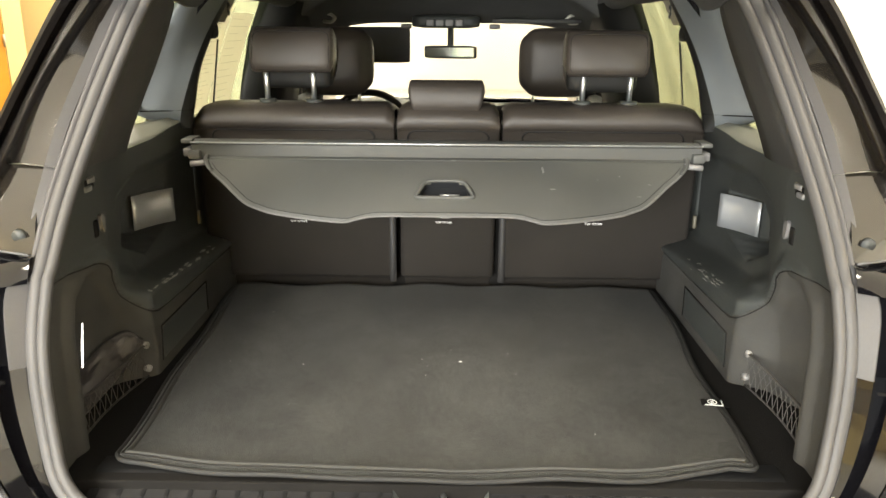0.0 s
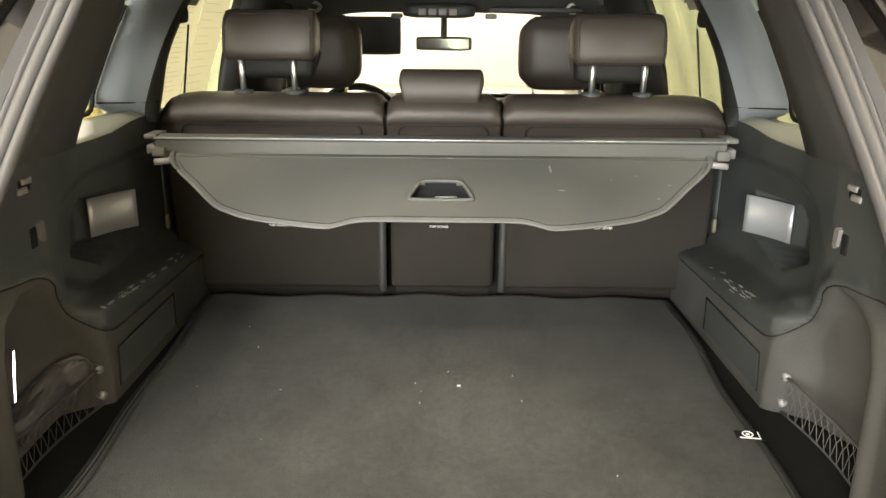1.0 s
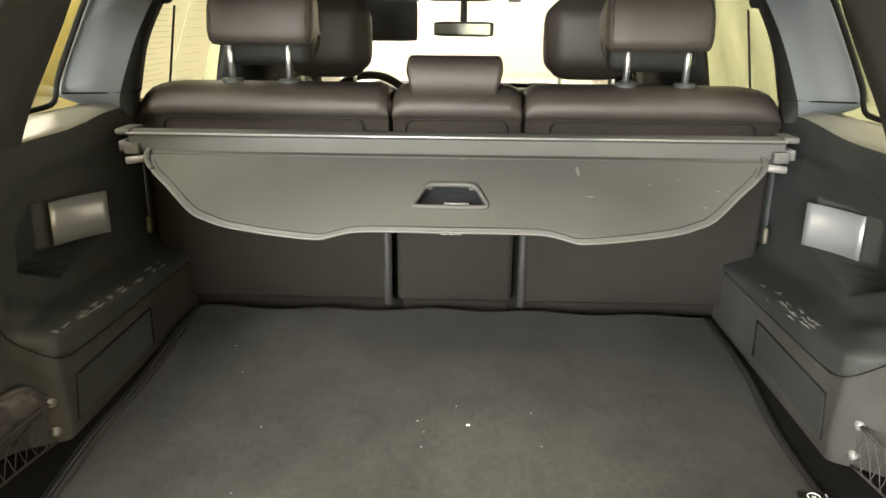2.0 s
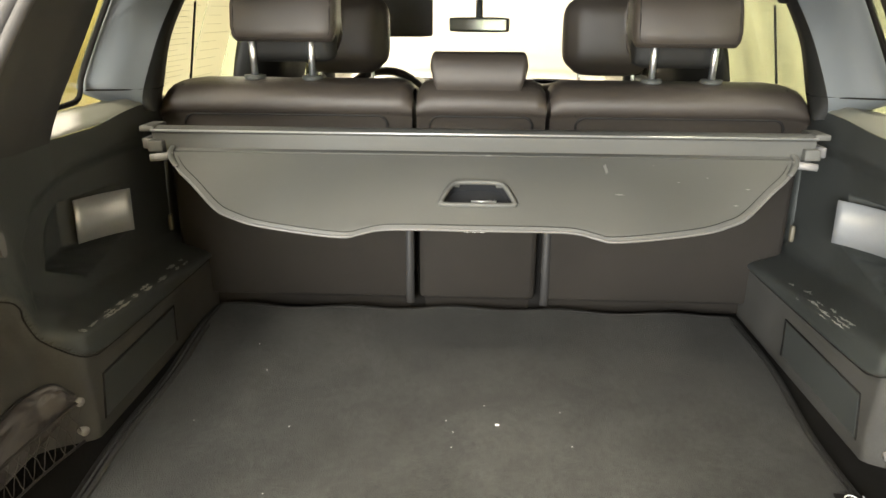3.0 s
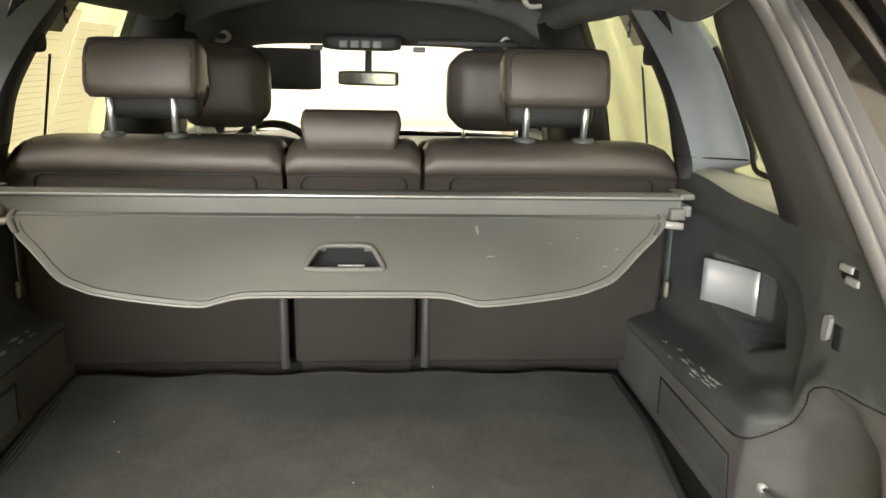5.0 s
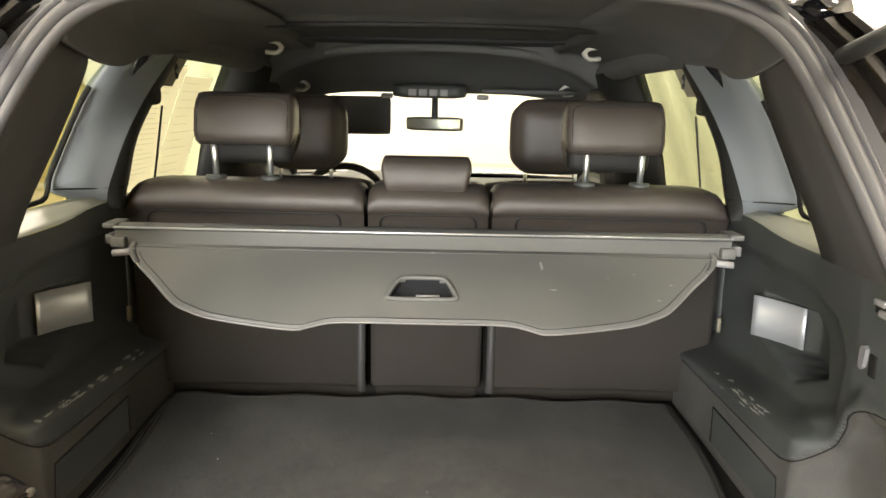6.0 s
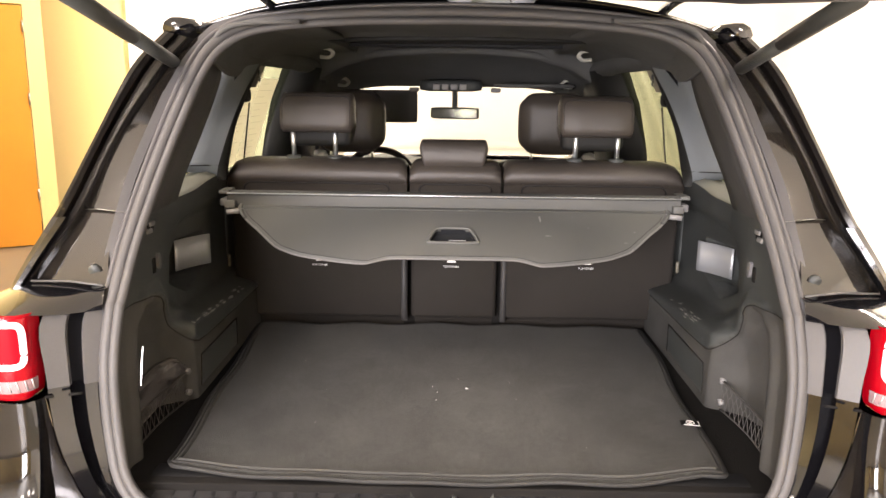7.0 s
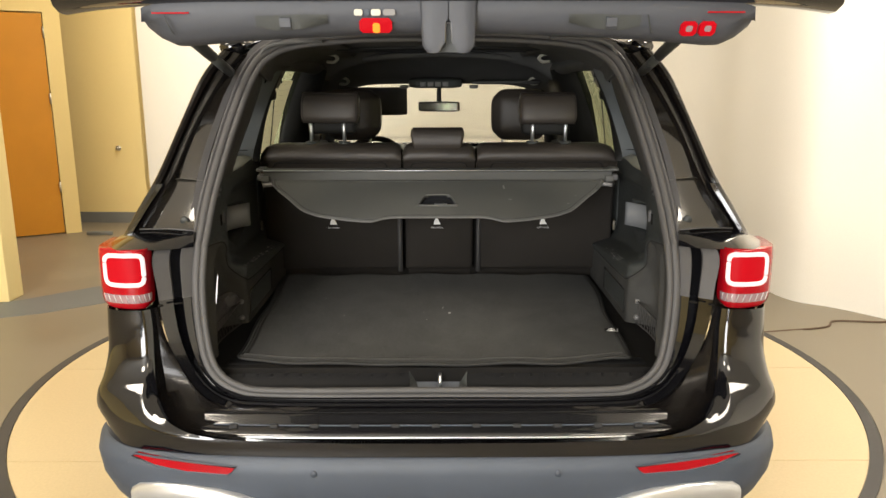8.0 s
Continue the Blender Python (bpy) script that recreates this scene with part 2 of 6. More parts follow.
def spline(pts, per=6, closed=False):
    """Catmull-Rom through points."""
    P = [Vector(p) for p in pts]
    n, out = len(P), []
    for i in range(n if closed else n - 1):
        p1, p2 = P[i], P[(i + 1) % n]
        p0 = P[i - 1] if closed or i else p1 + (p1 - p2)
        p3 = P[(i + 2) % n] if closed or i + 2 < n else p2 + (p2 - p1)
        for k in range(per):
            t = k / per
            out.append(0.5 * (2 * p1 + (p2 - p0) * t + (2 * p0 - 5 * p1 + 4 * p2 - p3) * t * t + (3 * p1 - p0 - 3 * p2 + p3) * t ** 3))
    if not closed:
        out.append(P[-1])
    return out


def cushion(bm, cx, cy, cz, sx, sy, sz, r, n=8, puff=0.0, m=None):
    """A stuffed block: a box with rounded edges of radius r whose faces swell by puff."""
    k = bmesh.ops.create_cube(bm, size=2.0)
    vs = k["verts"]
    es = list({e for v in vs for e in v.link_edges})
    got = bmesh.ops.subdivide_edges(bm, edges=es, cuts=n, use_grid_fill=True)
    vs = list({v for f in bm.faces for v in f.verts if v in set(vs) or True}) if len(bm.faces) == 6 * (n + 1) ** 2 else list(set(vs) | {g for g in got["geom_inner"] + got["geom_split"] if isinstance(g, bmesh.types.BMVert)})
    h = Vector((sx / 2, sy / 2, sz / 2))
    for v in vs:
        c = v.co.copy()
        w = [math.copysign(abs(q) ** 0.75, q) for q in c]
        p = Vector((w[0] * h.x, w[1] * h.y, w[2] * h.z))
        core = Vector([max(-(h[i] - r), min(h[i] - r, p[i])) for i in range(3)])
        d = p - core
        if d.length > 1e-6:
            p = core + d.normalized() * r if d.length > r or max(abs(q) for q in c) > 0.999 else p
        f = [(1 - c[(i + 1) % 3] ** 2) * (1 - c[(i + 2) % 3] ** 2) for i in range(3)]
        for i in range(3):
            if abs(c[i]) > 0.999:
                p[i] += math.copysign(puff * f[i], c[i])
        v.co = p + Vector((cx, cy, cz)) if m is None else m @ p
    return bm


def cushioned(*a, **k):
    return cushion(bmesh.new(), *a, **k)


def sheet(bm, fn, u, v, flip=False):
    """A grid surface: fn(u, v) gives the place."""
    return loft(bm, [[fn(a, b) for b in v] for a in u])


def solid(ob, thick, offset=-1.0):
    md = ob.modifiers.new("thickness", "SOLIDIFY")
    md.thickness, md.offset = thick, offset
    return ob


def smoothstep(a, b, x):
    t = np.clip((x - a) / (b - a), 0, 1)
    return t * t * (3 - 2 * t)


def inside(poly, y, z):
    """Signed distance to a polygon in a plane, positive inside."""
    best, odd = 1e9, False
    n = len(poly)
    for i in range(n):
        (ay, az), (by, bz) = poly[i], poly[(i + 1) % n]
        ey, ez, wy, wz = by - ay, bz - az, y - ay, z - az
        t = max(0.0, min(1.0, (wy * ey + wz * ez) / (ey * ey + ez * ez)))
        best = min(best, math.hypot(wy - ey * t, wz - ez * t))
        if (az > z) != (bz > z) and y < ay + (z - az) / (bz - az) * ey:
            odd = not odd
    return best if odd else -best


def prism(bm, outline, d):
    """A flat plate: an outline of points pushed along d."""
    a = [bm.verts.new(Vector(p)) for p in outline]
    b = [bm.verts.new(Vector(p) + Vector(d)) for p in outline]
    bm.faces.new(a)
    bm.faces.new(b[::-1])
    n = len(a)
    for i in range(n):
        j = (i + 1) % n
        bm.faces.new((a[i], b[i], b[j], a[j]))
    return bm


# ---- the room ----
def structure(name, bm, mat, label, smooth=False):
    return tagged(part(name, bm, mat, smooth=smooth), label, kind="structure")


TABLE_AT, TABLE_R = (0.0, 2.75), 1.93
floor = structure("floor", boxed(-9, 8, -7, 10, -0.2, -0.006), CONCRETE, "grey sealed concrete showroom floor with dull sheen")


def disc(bm, r0, r1, z0, z1, n=96):
    ring = lambda r, z: [(TABLE_AT[0] + r * math.cos(i * math.tau / n), TABLE_AT[1] + r * math.sin(i * math.tau / n), z) for i in range(n)]
    if r0 == 0:
        loft(bm, [ring(r1, z0), ring(r1 , z1 - 0.004), ring(r1 - 0.004, z1)], closed=True)
        bm.faces.new([v for v in bm.verts][-n:])
    else:
        loft(bm, [ring(r1, z0), ring(r1, z1), ring(r0, z1), ring(r0, z0)], closed=True)
    return bm


turntable = thing("turntable", "round cream car turntable set flush in the floor", "turntable", (*TABLE_AT, 0))
turntable.location = (0, 0, 0)
# boards of the turntable, split by straight joints
for i in range(4):
    a0, a1 = -TABLE_R + i * TABLE_R / 2, -TABLE_R + (i + 1) * TABLE_R / 2 - 0.004
    pts = []
    n = 20
    for k in range(n + 1):
        y = a0 + (a1 - a0) * k / n
        pts.append((math.sqrt(max(0, TABLE_R ** 2 - y * y)), y))
    out = [(TABLE_AT[0] + x, TABLE_AT[1] + y, -0.03) for x, y in pts] + [(TABLE_AT[0] - x, TABLE_AT[1] + y, -0.03) for x, y in reversed(pts)]
    bm = prism(bmesh.new(), out, (0, 0, 0.03))
    bmesh.ops.remove_doubles(bm, verts=bm.verts, dist=0.0005)
    part("board", bm, TABLE, turntable, smooth=False)
part("rim", disc(bmesh.new(), TABLE_R + 0.004, TABLE_R + 0.05, -0.03, 0.002), RIM, turntable, "dark worn steel rim", smooth=False)
tagged(part("kerb_band", disc(bmesh.new(), TABLE_R + 0.054, TABLE_R + 0.30, -0.03, 0.0), CONCRETE, smooth=False), "grey floor ring round the turntable", kind="structure")


def wall_strip(pts, z0, z1, thick, bm=None):
    """An upright wall along a line, thickened to its outside (right of the line's way)."""
    bm = bm or bmesh.new()
    P = [Vector((x, y, 0)) for x, y in pts]
    off = []
    for i in range(len(P)):
        d = (P[min(i + 1, len(P) - 1)] - P[max(i - 1, 0)]).normalized()
        off.append(P[i] + Vector((d.y, -d.x, 0)) * thick)
    up = lambda p, z: (p.x, p.y, z)
    loft(bm, [[up(p, z0) for p in P], [up(p, z1) for p in P], [up(p, z1) for p in off], [up(p, z0) for p in off], [up(p, z0) for p in P]])
    return bm


# curved white wall on the passenger's side, round the car's front
cyc_line = spline([(4.6, -5.6, 0), (4.4, -1.5, 0), (3.75, 2.0, 0), (2.72, 3.62, 0), (2.33, 4.05, 0), (2.30, 4.9, 0), (2.25, 5.9, 0), (1.3, 6.8, 0), (-1.0, 7.05, 0), (-3.04, 6.98, 0)], 8)
sharp(structure("wall_east", wall_strip([(p.x, p.y) for p in cyc_line], -0.006, CEILING_Z, 0.12), CYC, "smooth white curved studio wall", True), 40)
structure("wall_north", wall_strip([(-3.05, 6.90), (-4.16, 6.95)], -0.006, CEILING_Z, 0.12), WALL, "cream painted wall beside the door")
# the wall with the oak door, with its opening
DOOR_A, DOOR_B = Vector((-3.62, 6.33, 0)), Vector((-4.45, 5.84, 0))
along = (DOOR_B - DOOR_A).normalized()
normal = Vector((along.y, -along.x, 0))
if normal.dot(Vector((1, -1, 0))) < 0:
    normal = -normal
yaw_door = math.degrees(math.atan2(along.y, along.x))
mdoor = Matrix.Translation(DOOR_A) @ pose(0, 0, 0, 0, 0, yaw_door)
side = -1 if (mdoor.to_3x3() @ Vector((0, 1, 0))).dot(normal) > 0 else 1
bm = bmesh.new()
box(bm, -0.12, 0.02, 0, 0.12 * side, -0.006, CEILING_Z, m=mdoor)
box(bm, 0.96, 2.4, 0, 0.12 * side, -0.006, CEILING_Z, m=mdoor)
box(bm, 0.02, 0.96, 0, 0.12 * side, 2.06, CEILING_Z, m=mdoor)
structure("wall_west", bm, WALL, "cream painted wall with a door opening")
door = part("door_1", boxed(0.03, 0.95, 0.01 * side, 0.055 * side, 0.004, 2.045, bevel=0.003, seg=1, m=mdoor), DOORWOOD, smooth=False)
tagged(door, "closed orange oak veneer door with steel hinges", kind="structure")
for hz in (0.45, 1.28, 1.88):
    bm = bmesh.new()
    tube(bm, [mdoor @ Vector((0.028, -0.004 * side, hz - 0.05)), mdoor @ Vector((0.028, -0.004 * side, hz + 0.05))], 0.009)
    part("hinge", bm, STEEL, door, "steel butt hinge")
part("sign", boxed(0.56, 0.70, 0.002 * side, 0.0095 * side, 1.30, 1.40, m=mdoor), WHITE, door, "small white notice plate", smooth=False)
# end of a nearer wall
structure("wall_west_end", boxed(-4.2, -2.88, 3.97, 4.15, -0.006, CEILING_Z, bevel=0.01), WALL, "cream wall end beside the turntable")
bm = bmesh.new()
for x0, x1, z0, z1 in ((-9, -4.05, -0.2, CEILING_Z), (-0.15, 7.5, -0.2, CEILING_Z), (-4.05, -0.15, 3.05, CEILING_Z)):
    box(bm, x0, x1, -5.8, -5.6, z0, z1)
structure("wall_south", bm, WALL, "cream wall with a wide doorway to daylight")
structure("wall_far_west", boxed(-6.6, -6.4, -5.7, 9, -0.2, CEILING_Z), WALL, "plain cream wall closing the room")
structure("wall_far_north", boxed(-6.6, 8, 8.6, 8.8, -0.2, CEILING_Z), WALL, "plain cream wall closing the room")
structure("ceiling", boxed(-6.6, 8, -5.8, 8.8, CEILING_Z, CEILING_Z + 0.15), CEILPAINT, "white painted ceiling")
structure("baseboard", wall_strip([(-3.055, 6.885), (-4.15, 6.935)], -0.006, 0.105, 0.010), BASEBOARD, "grey vinyl base strip along the wall")
pad = thing("floor_trim_strip", "short grey strip lying on the floor by the wall", "strip", (-3.3, 6.25, 0))
part("strip", boxed(-0.10, 0.14, -0.02, 0.02, -0.006, 0.03, bevel=0.006), BASEBOARD, pad)
# flat sheet coloured as the shaded band across the floor
bm = bmesh.new()
prism(bm, [(-2.2, 4.62, -0.007), (-1.9, 4.2, -0.007), (-2.55, 3.72, -0.007), (-6.3, 1.95, -0.007), (-6.3, 2.5, -0.007), (-2.85, 4.0, -0.007)], (0, 0, 0.004))
structure("floor_shade_band", bm, FLOORBAND, "blue grey sheet standing in for a shadowed band of floor")
knob = thing("wall_bumper", "small round steel door stop on the wall", "door stop", (-3.30, 6.905, 0.77))
bm = bmesh.new()
tube(bm, [(0, 0, 0), (0, -0.012, 0)], 0.026, 14)
tube(bm, [(0, -0.012, 0), (0, -0.045, 0)], 0.014, 12)
part("stop", bm, STEEL, knob)
cable = thing("floor_cable", "thin brown cable lying loose on the floor", "cable", (2.3, 3.3, 0))
bm = bmesh.new()
tube(bm, spline([(-0.9, -0.10, 0.0), (-0.35, 0.02, 0.0), (0.0, 0.10, 0.0), (0.12, 0.22, 0.0), (0.42, 0.20, 0.0), (0.52, 0.33, 0.004), (0.46, 0.52, 0.02)], 6), 0.006, 6)
part("cord", bm, CORD, cable)
for lx, ly, _ in LAMP_SPOTS:
    lt = thing("ceiling_light", "rectangular ceiling light panel", "ceiling light", (lx, ly, CEILING_Z), "ceiling lights")
    bm = bmesh.new()
    for x0, x1, y0, y1 in ((-0.62, 0.62, -0.32, -0.29), (-0.62, 0.62, 0.29, 0.32), (-0.62, -0.59, -0.29, 0.29), (0.59, 0.62, -0.29, 0.29)):
        box(bm, x0, x1, y0, y1, -0.08, 0.0)
    part("frame", bm, WHITE, lt, smooth=False)


# ---- the car's body ----
car = thing("car", "black sport utility car with its tailgate raised", "car")
# half of the tailgate opening, from the sill's middle up to the roof's middle
HALF_IN = [(0.0, 1.05, 0.600), (0.42, 1.05, 0.601), (0.545, 1.058, 0.612), (0.615, 1.075, 0.66), (0.645, 1.105, 0.75), (0.654, 1.125, 0.88), (0.652, 1.160, 0.982), (0.651, 1.176, 1.004), (0.645, 1.245, 1.10),
           (0.632, 1.335, 1.21), (0.610, 1.43, 1.33), (0.578, 1.52, 1.45), (0.535, 1.57, 1.515), (0.45, 1.60, 1.552), (0.25, 1.615, 1.572), (0.0, 1.62, 1.578)]
HALF_OUT = [(0.0, 0.995, 0.572), (0.46, 0.995, 0.573), (0.60, 1.00, 0.59), (0.68, 1.025, 0.66), (0.735, 1.05, 0.76), (0.757, 1.07, 0.88), (0.768, 1.095, 0.986), (0.712, 1.195, 1.025), (0.702, 1.25, 1.105),
            (0.692, 1.335, 1.225), (0.668, 1.43, 1.345), (0.635, 1.52, 1.465), (0.600, 1.575, 1.528), (0.53, 1.62, 1.575), (0.28, 1.65, 1.605), (0.0, 1.66, 1.612)]


def whole(half, per=5):
    h = spline(half, per)
    return [Vector((-p.x, p.y, p.z)) for p in reversed(h[1:])] + h[:-1]


RING_IN, RING_OUT = whole(HALF_IN), whole(HALF_OUT)


def between(k, lift=0.0):
    return [a.lerp(b, k) + Vector((0, lift, 0)) for a, b in zip(RING_IN, RING_OUT)]


def grown(ring, d):
    """The ring moved outwards by d within the opening's plane."""
    c = Vector((0, 1.3, 1.08))
    return [p + Vector(((p - c).x, 0, (p - c).z)).normalized() * d for p in ring]


def closed_loft(rings):
    return loft(bmesh.new(), rings, closed=True)


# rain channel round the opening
chan = part("opening_frame", closed_loft([between(0.10, 0.03), between(0.14, 0.012), between(0.42, 0.004), between(0.445, 0.007), between(0.46, 0.040)]), CHANNEL, car, "black rain channel round the opening, its sheen painted grey")
part("channel_floor", closed_loft([between(0.45, 0.034), between(0.64, 0.030), between(0.66, 0.016)]), PAINT, car, "gloss black bottom of the channel")
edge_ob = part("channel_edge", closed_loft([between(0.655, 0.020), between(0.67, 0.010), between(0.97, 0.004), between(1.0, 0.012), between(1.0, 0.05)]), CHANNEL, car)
# the painted grey sheen ends at the lamp joint; gloss paint below
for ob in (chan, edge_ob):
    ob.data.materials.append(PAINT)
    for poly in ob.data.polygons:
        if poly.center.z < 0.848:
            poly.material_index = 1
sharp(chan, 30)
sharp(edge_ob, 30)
# seal: two soft ribs on a flat base
bm = bmesh.new()
tube(bm, grown(RING_IN, 0.012), 0.0125, 10, True)
tube(bm, [p + Vector((0, -0.006, 0)) for p in grown(RING_IN, -0.008)], 0.0095, 10, True)
part("door_seal", bm, RUBBER, car, "grey rubber tailgate seal")
bm = closed_loft([[p + Vector((0, 0.0, 0)) for p in grown(RING_IN, 0.024)], [p + Vector((0, -0.008, 0)) for p in grown(RING_IN, 0.030)], [p + Vector((0, 0.0, 0)) for p in grown(RING_IN, 0.036)], [p + Vector((0, 0.03, 0)) for p in grown(RING_IN, 0.037)]])
part("flange", bm, CHANNEL, car, "black flange outside the seal, its sheen painted grey")

# side of the body: half-width by height, and rear end by height
SIDE_Z = [0.30, 0.40, 0.50, 0.58, 0.66, 0.76, 0.85, 0.93, 0.985, 1.01]
SIDE_X = [0.880, 0.914, 0.934, 0.946, 0.944, 0.940, 0.938, 0.937, 0.926, 0.880]


def side_x(z, y):
    x = float(np.interp(z, SIDE_Z, SIDE_X))
    return x - 0.10 * float(smoothstep(4.3, 5.6, y)) - 0.008 * float(smoothstep(2.0, 1.1, y))


def wheel_cut(y, z):
    return any(math.hypot(y - wy, z - 0.34) < 0.385 for wy in (1.80, 4.63))


for s, nm in ((-1, "left"), (1, "right")):
    bm = bmesh.new()
    us = [1.22 + 0.04 * i for i in range(108)]
    vs = [0.26 + 0.025 * i for i in range(31)]
    rows = [[bm.verts.new((s * side_x(min(z, 1.01), y), y, min(z, 1.01))) for z in vs] for y in us]
    for i in range(len(us) - 1):
        for j in range(len(vs) - 1):
            if not wheel_cut(us[i] + 0.02, vs[j] + 0.0125):
                bm.faces.new((rows[i][j], rows[i + 1][j], rows[i + 1][j + 1], rows[i][j + 1]))
    bmesh.ops.delete(bm, geom=[v for v in bm.verts if not v.link_faces], context="VERTS")
    solid(part("side_panel", bm, PAINT, car), 0.012)
    # hollow turn between the channel and the bumper's raised edge
    ring_side = [(0.757, 1.072, 0.838), (0.735, 1.054, 0.76), (0.710, 1.040, 0.71), (0.680, 1.028, 0.66), (0.645, 1.014, 0.618), (0.600, 1.004, 0.590), (0.53, 0.998, 0.577), (0.42, 0.997, 0.573)]
    edge_side = [(0.771, 1.080, 0.836), (0.766, 1.070, 0.77), (0.764, 1.054, 0.72), (0.757, 1.034, 0.665), (0.735, 0.976, 0.617), (0.700, 0.932, 0.587), (0.63, 0.896, 0.560), (0.50, 0.876, 0.545)]
    deep = [0.004, 0.012, 0.020, 0.028, 0.030, 0.026, 0.018, 0.012]
    rows = []
    for p, q, d in zip(ring_side, edge_side, deep):
        p, q = Vector(p), Vector(q)
        rows.append([p, p.lerp(q, 0.18) + Vector((0, d, -0.3 * d)), p.lerp(q, 0.5) + Vector((0, d, -0.6 * d)), p.lerp(q, 0.85) + Vector((0, 0.7 * d, -0.7 * d)), q])
    cols = [spline([(s * r[k].x, r[k].y, r[k].z) for r in rows], 5) for k in range(5)]
    sharp(part("bumper_corner", loft(bmesh.new(), cols), STRIP, car, "gloss black hollow beside the opening"), 50)
    # shelf over the lamp and shoulder
    sh = [[(0.672, 1.146, 0.990), (0.674, 1.158, 1.008), (0.676, 1.17, 1.024), (0.676, 1.30, 1.03)], [(0.70, 1.128, 0.990), (0.70, 1.148, 1.008), (0.71, 1.19, 1.025), (0.72, 1.30, 1.03)], [(0.748, 1.098, 0.992), (0.748, 1.136, 1.010), (0.76, 1.205, 1.025), (0.76, 1.30, 1.03)],
          [(0.80, 1.068, 1.000), (0.80, 1.13, 1.012), (0.81, 1.215, 1.024), (0.81, 1.30, 1.028)], [(0.852, 1.064, 0.999), (0.850, 1.14, 1.011), (0.850, 1.222, 1.021), (0.85, 1.30, 1.024)], [(0.893, 1.090, 0.995), (0.890, 1.16, 1.003), (0.890, 1.235, 1.010), (0.890, 1.30, 1.012)], [(0.921, 1.13, 0.994), (0.922, 1.18, 0.995), (0.924, 1.24, 0.996), (0.924, 1.30, 0.996)], [(0.933, 1.19, 0.985), (0.934, 1.22, 0.984), (0.934, 1.25, 0.982), (0.934, 1.30, 0.98)]]
    cols = list(zip(*[spline([(s * x, y, z) for x, y, z in (r[k] for r in sh)], 4) for k in range(4)]))
    sharp(part("shoulder", loft(bmesh.new(), cols), PAINT, car, "gloss black shoulder over the lamp"), 50)
    bm = bmesh.new()
    tube(bm, [(s * 0.678, 1.172, 1.031), (s * 0.76, 1.202, 1.031), (s * 0.845, 1.218, 1.026)], 0.0022, 8)
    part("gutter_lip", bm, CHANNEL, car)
    # panel between the seal and the outer strip
    near = spline([(0.678, 1.19, 1.027), (0.696, 1.255, 1.10), (0.684, 1.345, 1.225), (0.660, 1.44, 1.348), (0.626, 1.53, 1.468), (0.59, 1.585, 1.53)], 5)
    s_in = spline([(0.850, 1.232, 1.020), (0.800, 1.255, 1.095), (0.757, 1.295, 1.17), (0.714, 1.385, 1.31), (0.655, 1.490, 1.445), (0.61, 1.56, 1.52)], 5)
    put = lambda line: [Vector((s * p.x, p.y, p.z)) for p in line]
    sunk = [q + Vector((-0.004, 0.010, 0)) for q in s_in]
    pp = part("pillar_panel", loft(bmesh.new(), [put([p + Vector((-0.002, 0.03, 0)) for p in near]), put(near), put([p.lerp(q, 0.5) for p, q in zip(near, sunk)]), put(sunk)]), PILLARPAINT, car, "black painted pillar panel")
    sharp(pp, 35)
    # outer strip from the lamp up to the roof: a deep inner wall, a groove and a crest
    s_out = spline([(0.908, 1.24, 0.989), (0.857, 1.258, 1.08), (0.805, 1.285, 1.172), (0.760, 1.372, 1.31), (0.712, 1.462, 1.452), (0.668, 1.555, 1.535)], 5)
    out_by = lambda k, y: [p.lerp(q, k) + Vector((0, y, 0)) for p, q in zip(s_in, s_out)]
    strip_rows = [sunk, out_by(0.03, -0.012), out_by(0.10, -0.016), out_by(0.34, -0.008), out_by(0.40, 0.006), out_by(0.52, 0.006), out_by(0.58, -0.014), out_by(0.78, -0.018), out_by(0.97, -0.010), [p + Vector((0.006, 0.012, 0.002)) for p in s_out], [p + Vector((-0.004, 0.15, 0.004)) for p in s_out]]
    sharp(part("pillar_strip", loft(bmesh.new(), [put(r) for r in strip_rows]), STRIP, car, "black rear pillar strip"), 30)
    # gloss end piece of the strip over the lamp
    tail = [(p, q) for p, q in zip(s_in, s_out) if p.z < 1.165]
    rows = [[p.lerp(q, k) + Vector((0, y, 0)) for p, q in tail] for k, y in ((0.30, -0.004), (0.36, -0.024), (0.60, -0.030), (0.90, -0.022), (1.02, 0.0))]
    sharp(part("strip_end", loft(bmesh.new(), [put(r) for r in rows]), PIANO, car, "gloss black end of the pillar strip"), 30)
    # round plug on the panel
    bm = bmesh.new()
    tube(bm, [(s * 0.715, 1.222, 1.052), (s * 0.715, 1.214, 1.050)], 0.012, 16)
    part("plug", bm, TRIM, pp, "round black plug")
    # greenhouse: pillars and panes
    def gx(z):
        return float(np.interp(z, [1.0, 1.2, 1.4, 1.54], [0.862, 0.800, 0.728, 0.665]))
    def pillar(y0b, y1b, y0t, y1t, z0=1.0, z1=1.55):
        b = bmesh.new()
        loft(b, [[Vector((s * gx(z), y0b + (y0t - y0b) * k, z)), Vector((s * gx(z), y1b + (y1t - y1b) * k, z)), Vector((s * (gx(z) - 0.05), y1b + (y1t - y1b) * k, z)), Vector((s * (gx(z) - 0.05), y0b + (y0t - y0b) * k, z))] for k, z in ((i / 8, z0 + (z1 - z0) * i / 8) for i in range(9))], closed=True, caps=True)
        return b
    part("pillar", pillar(2.02, 2.17, 2.10, 2.22), PIANO, car)
    part("pillar", pillar(3.02, 3.14, 3.00, 3.10), PIANO, car)
    part("pillar", pillar(4.28, 4.40, 3.52, 3.62), PIANO, car)
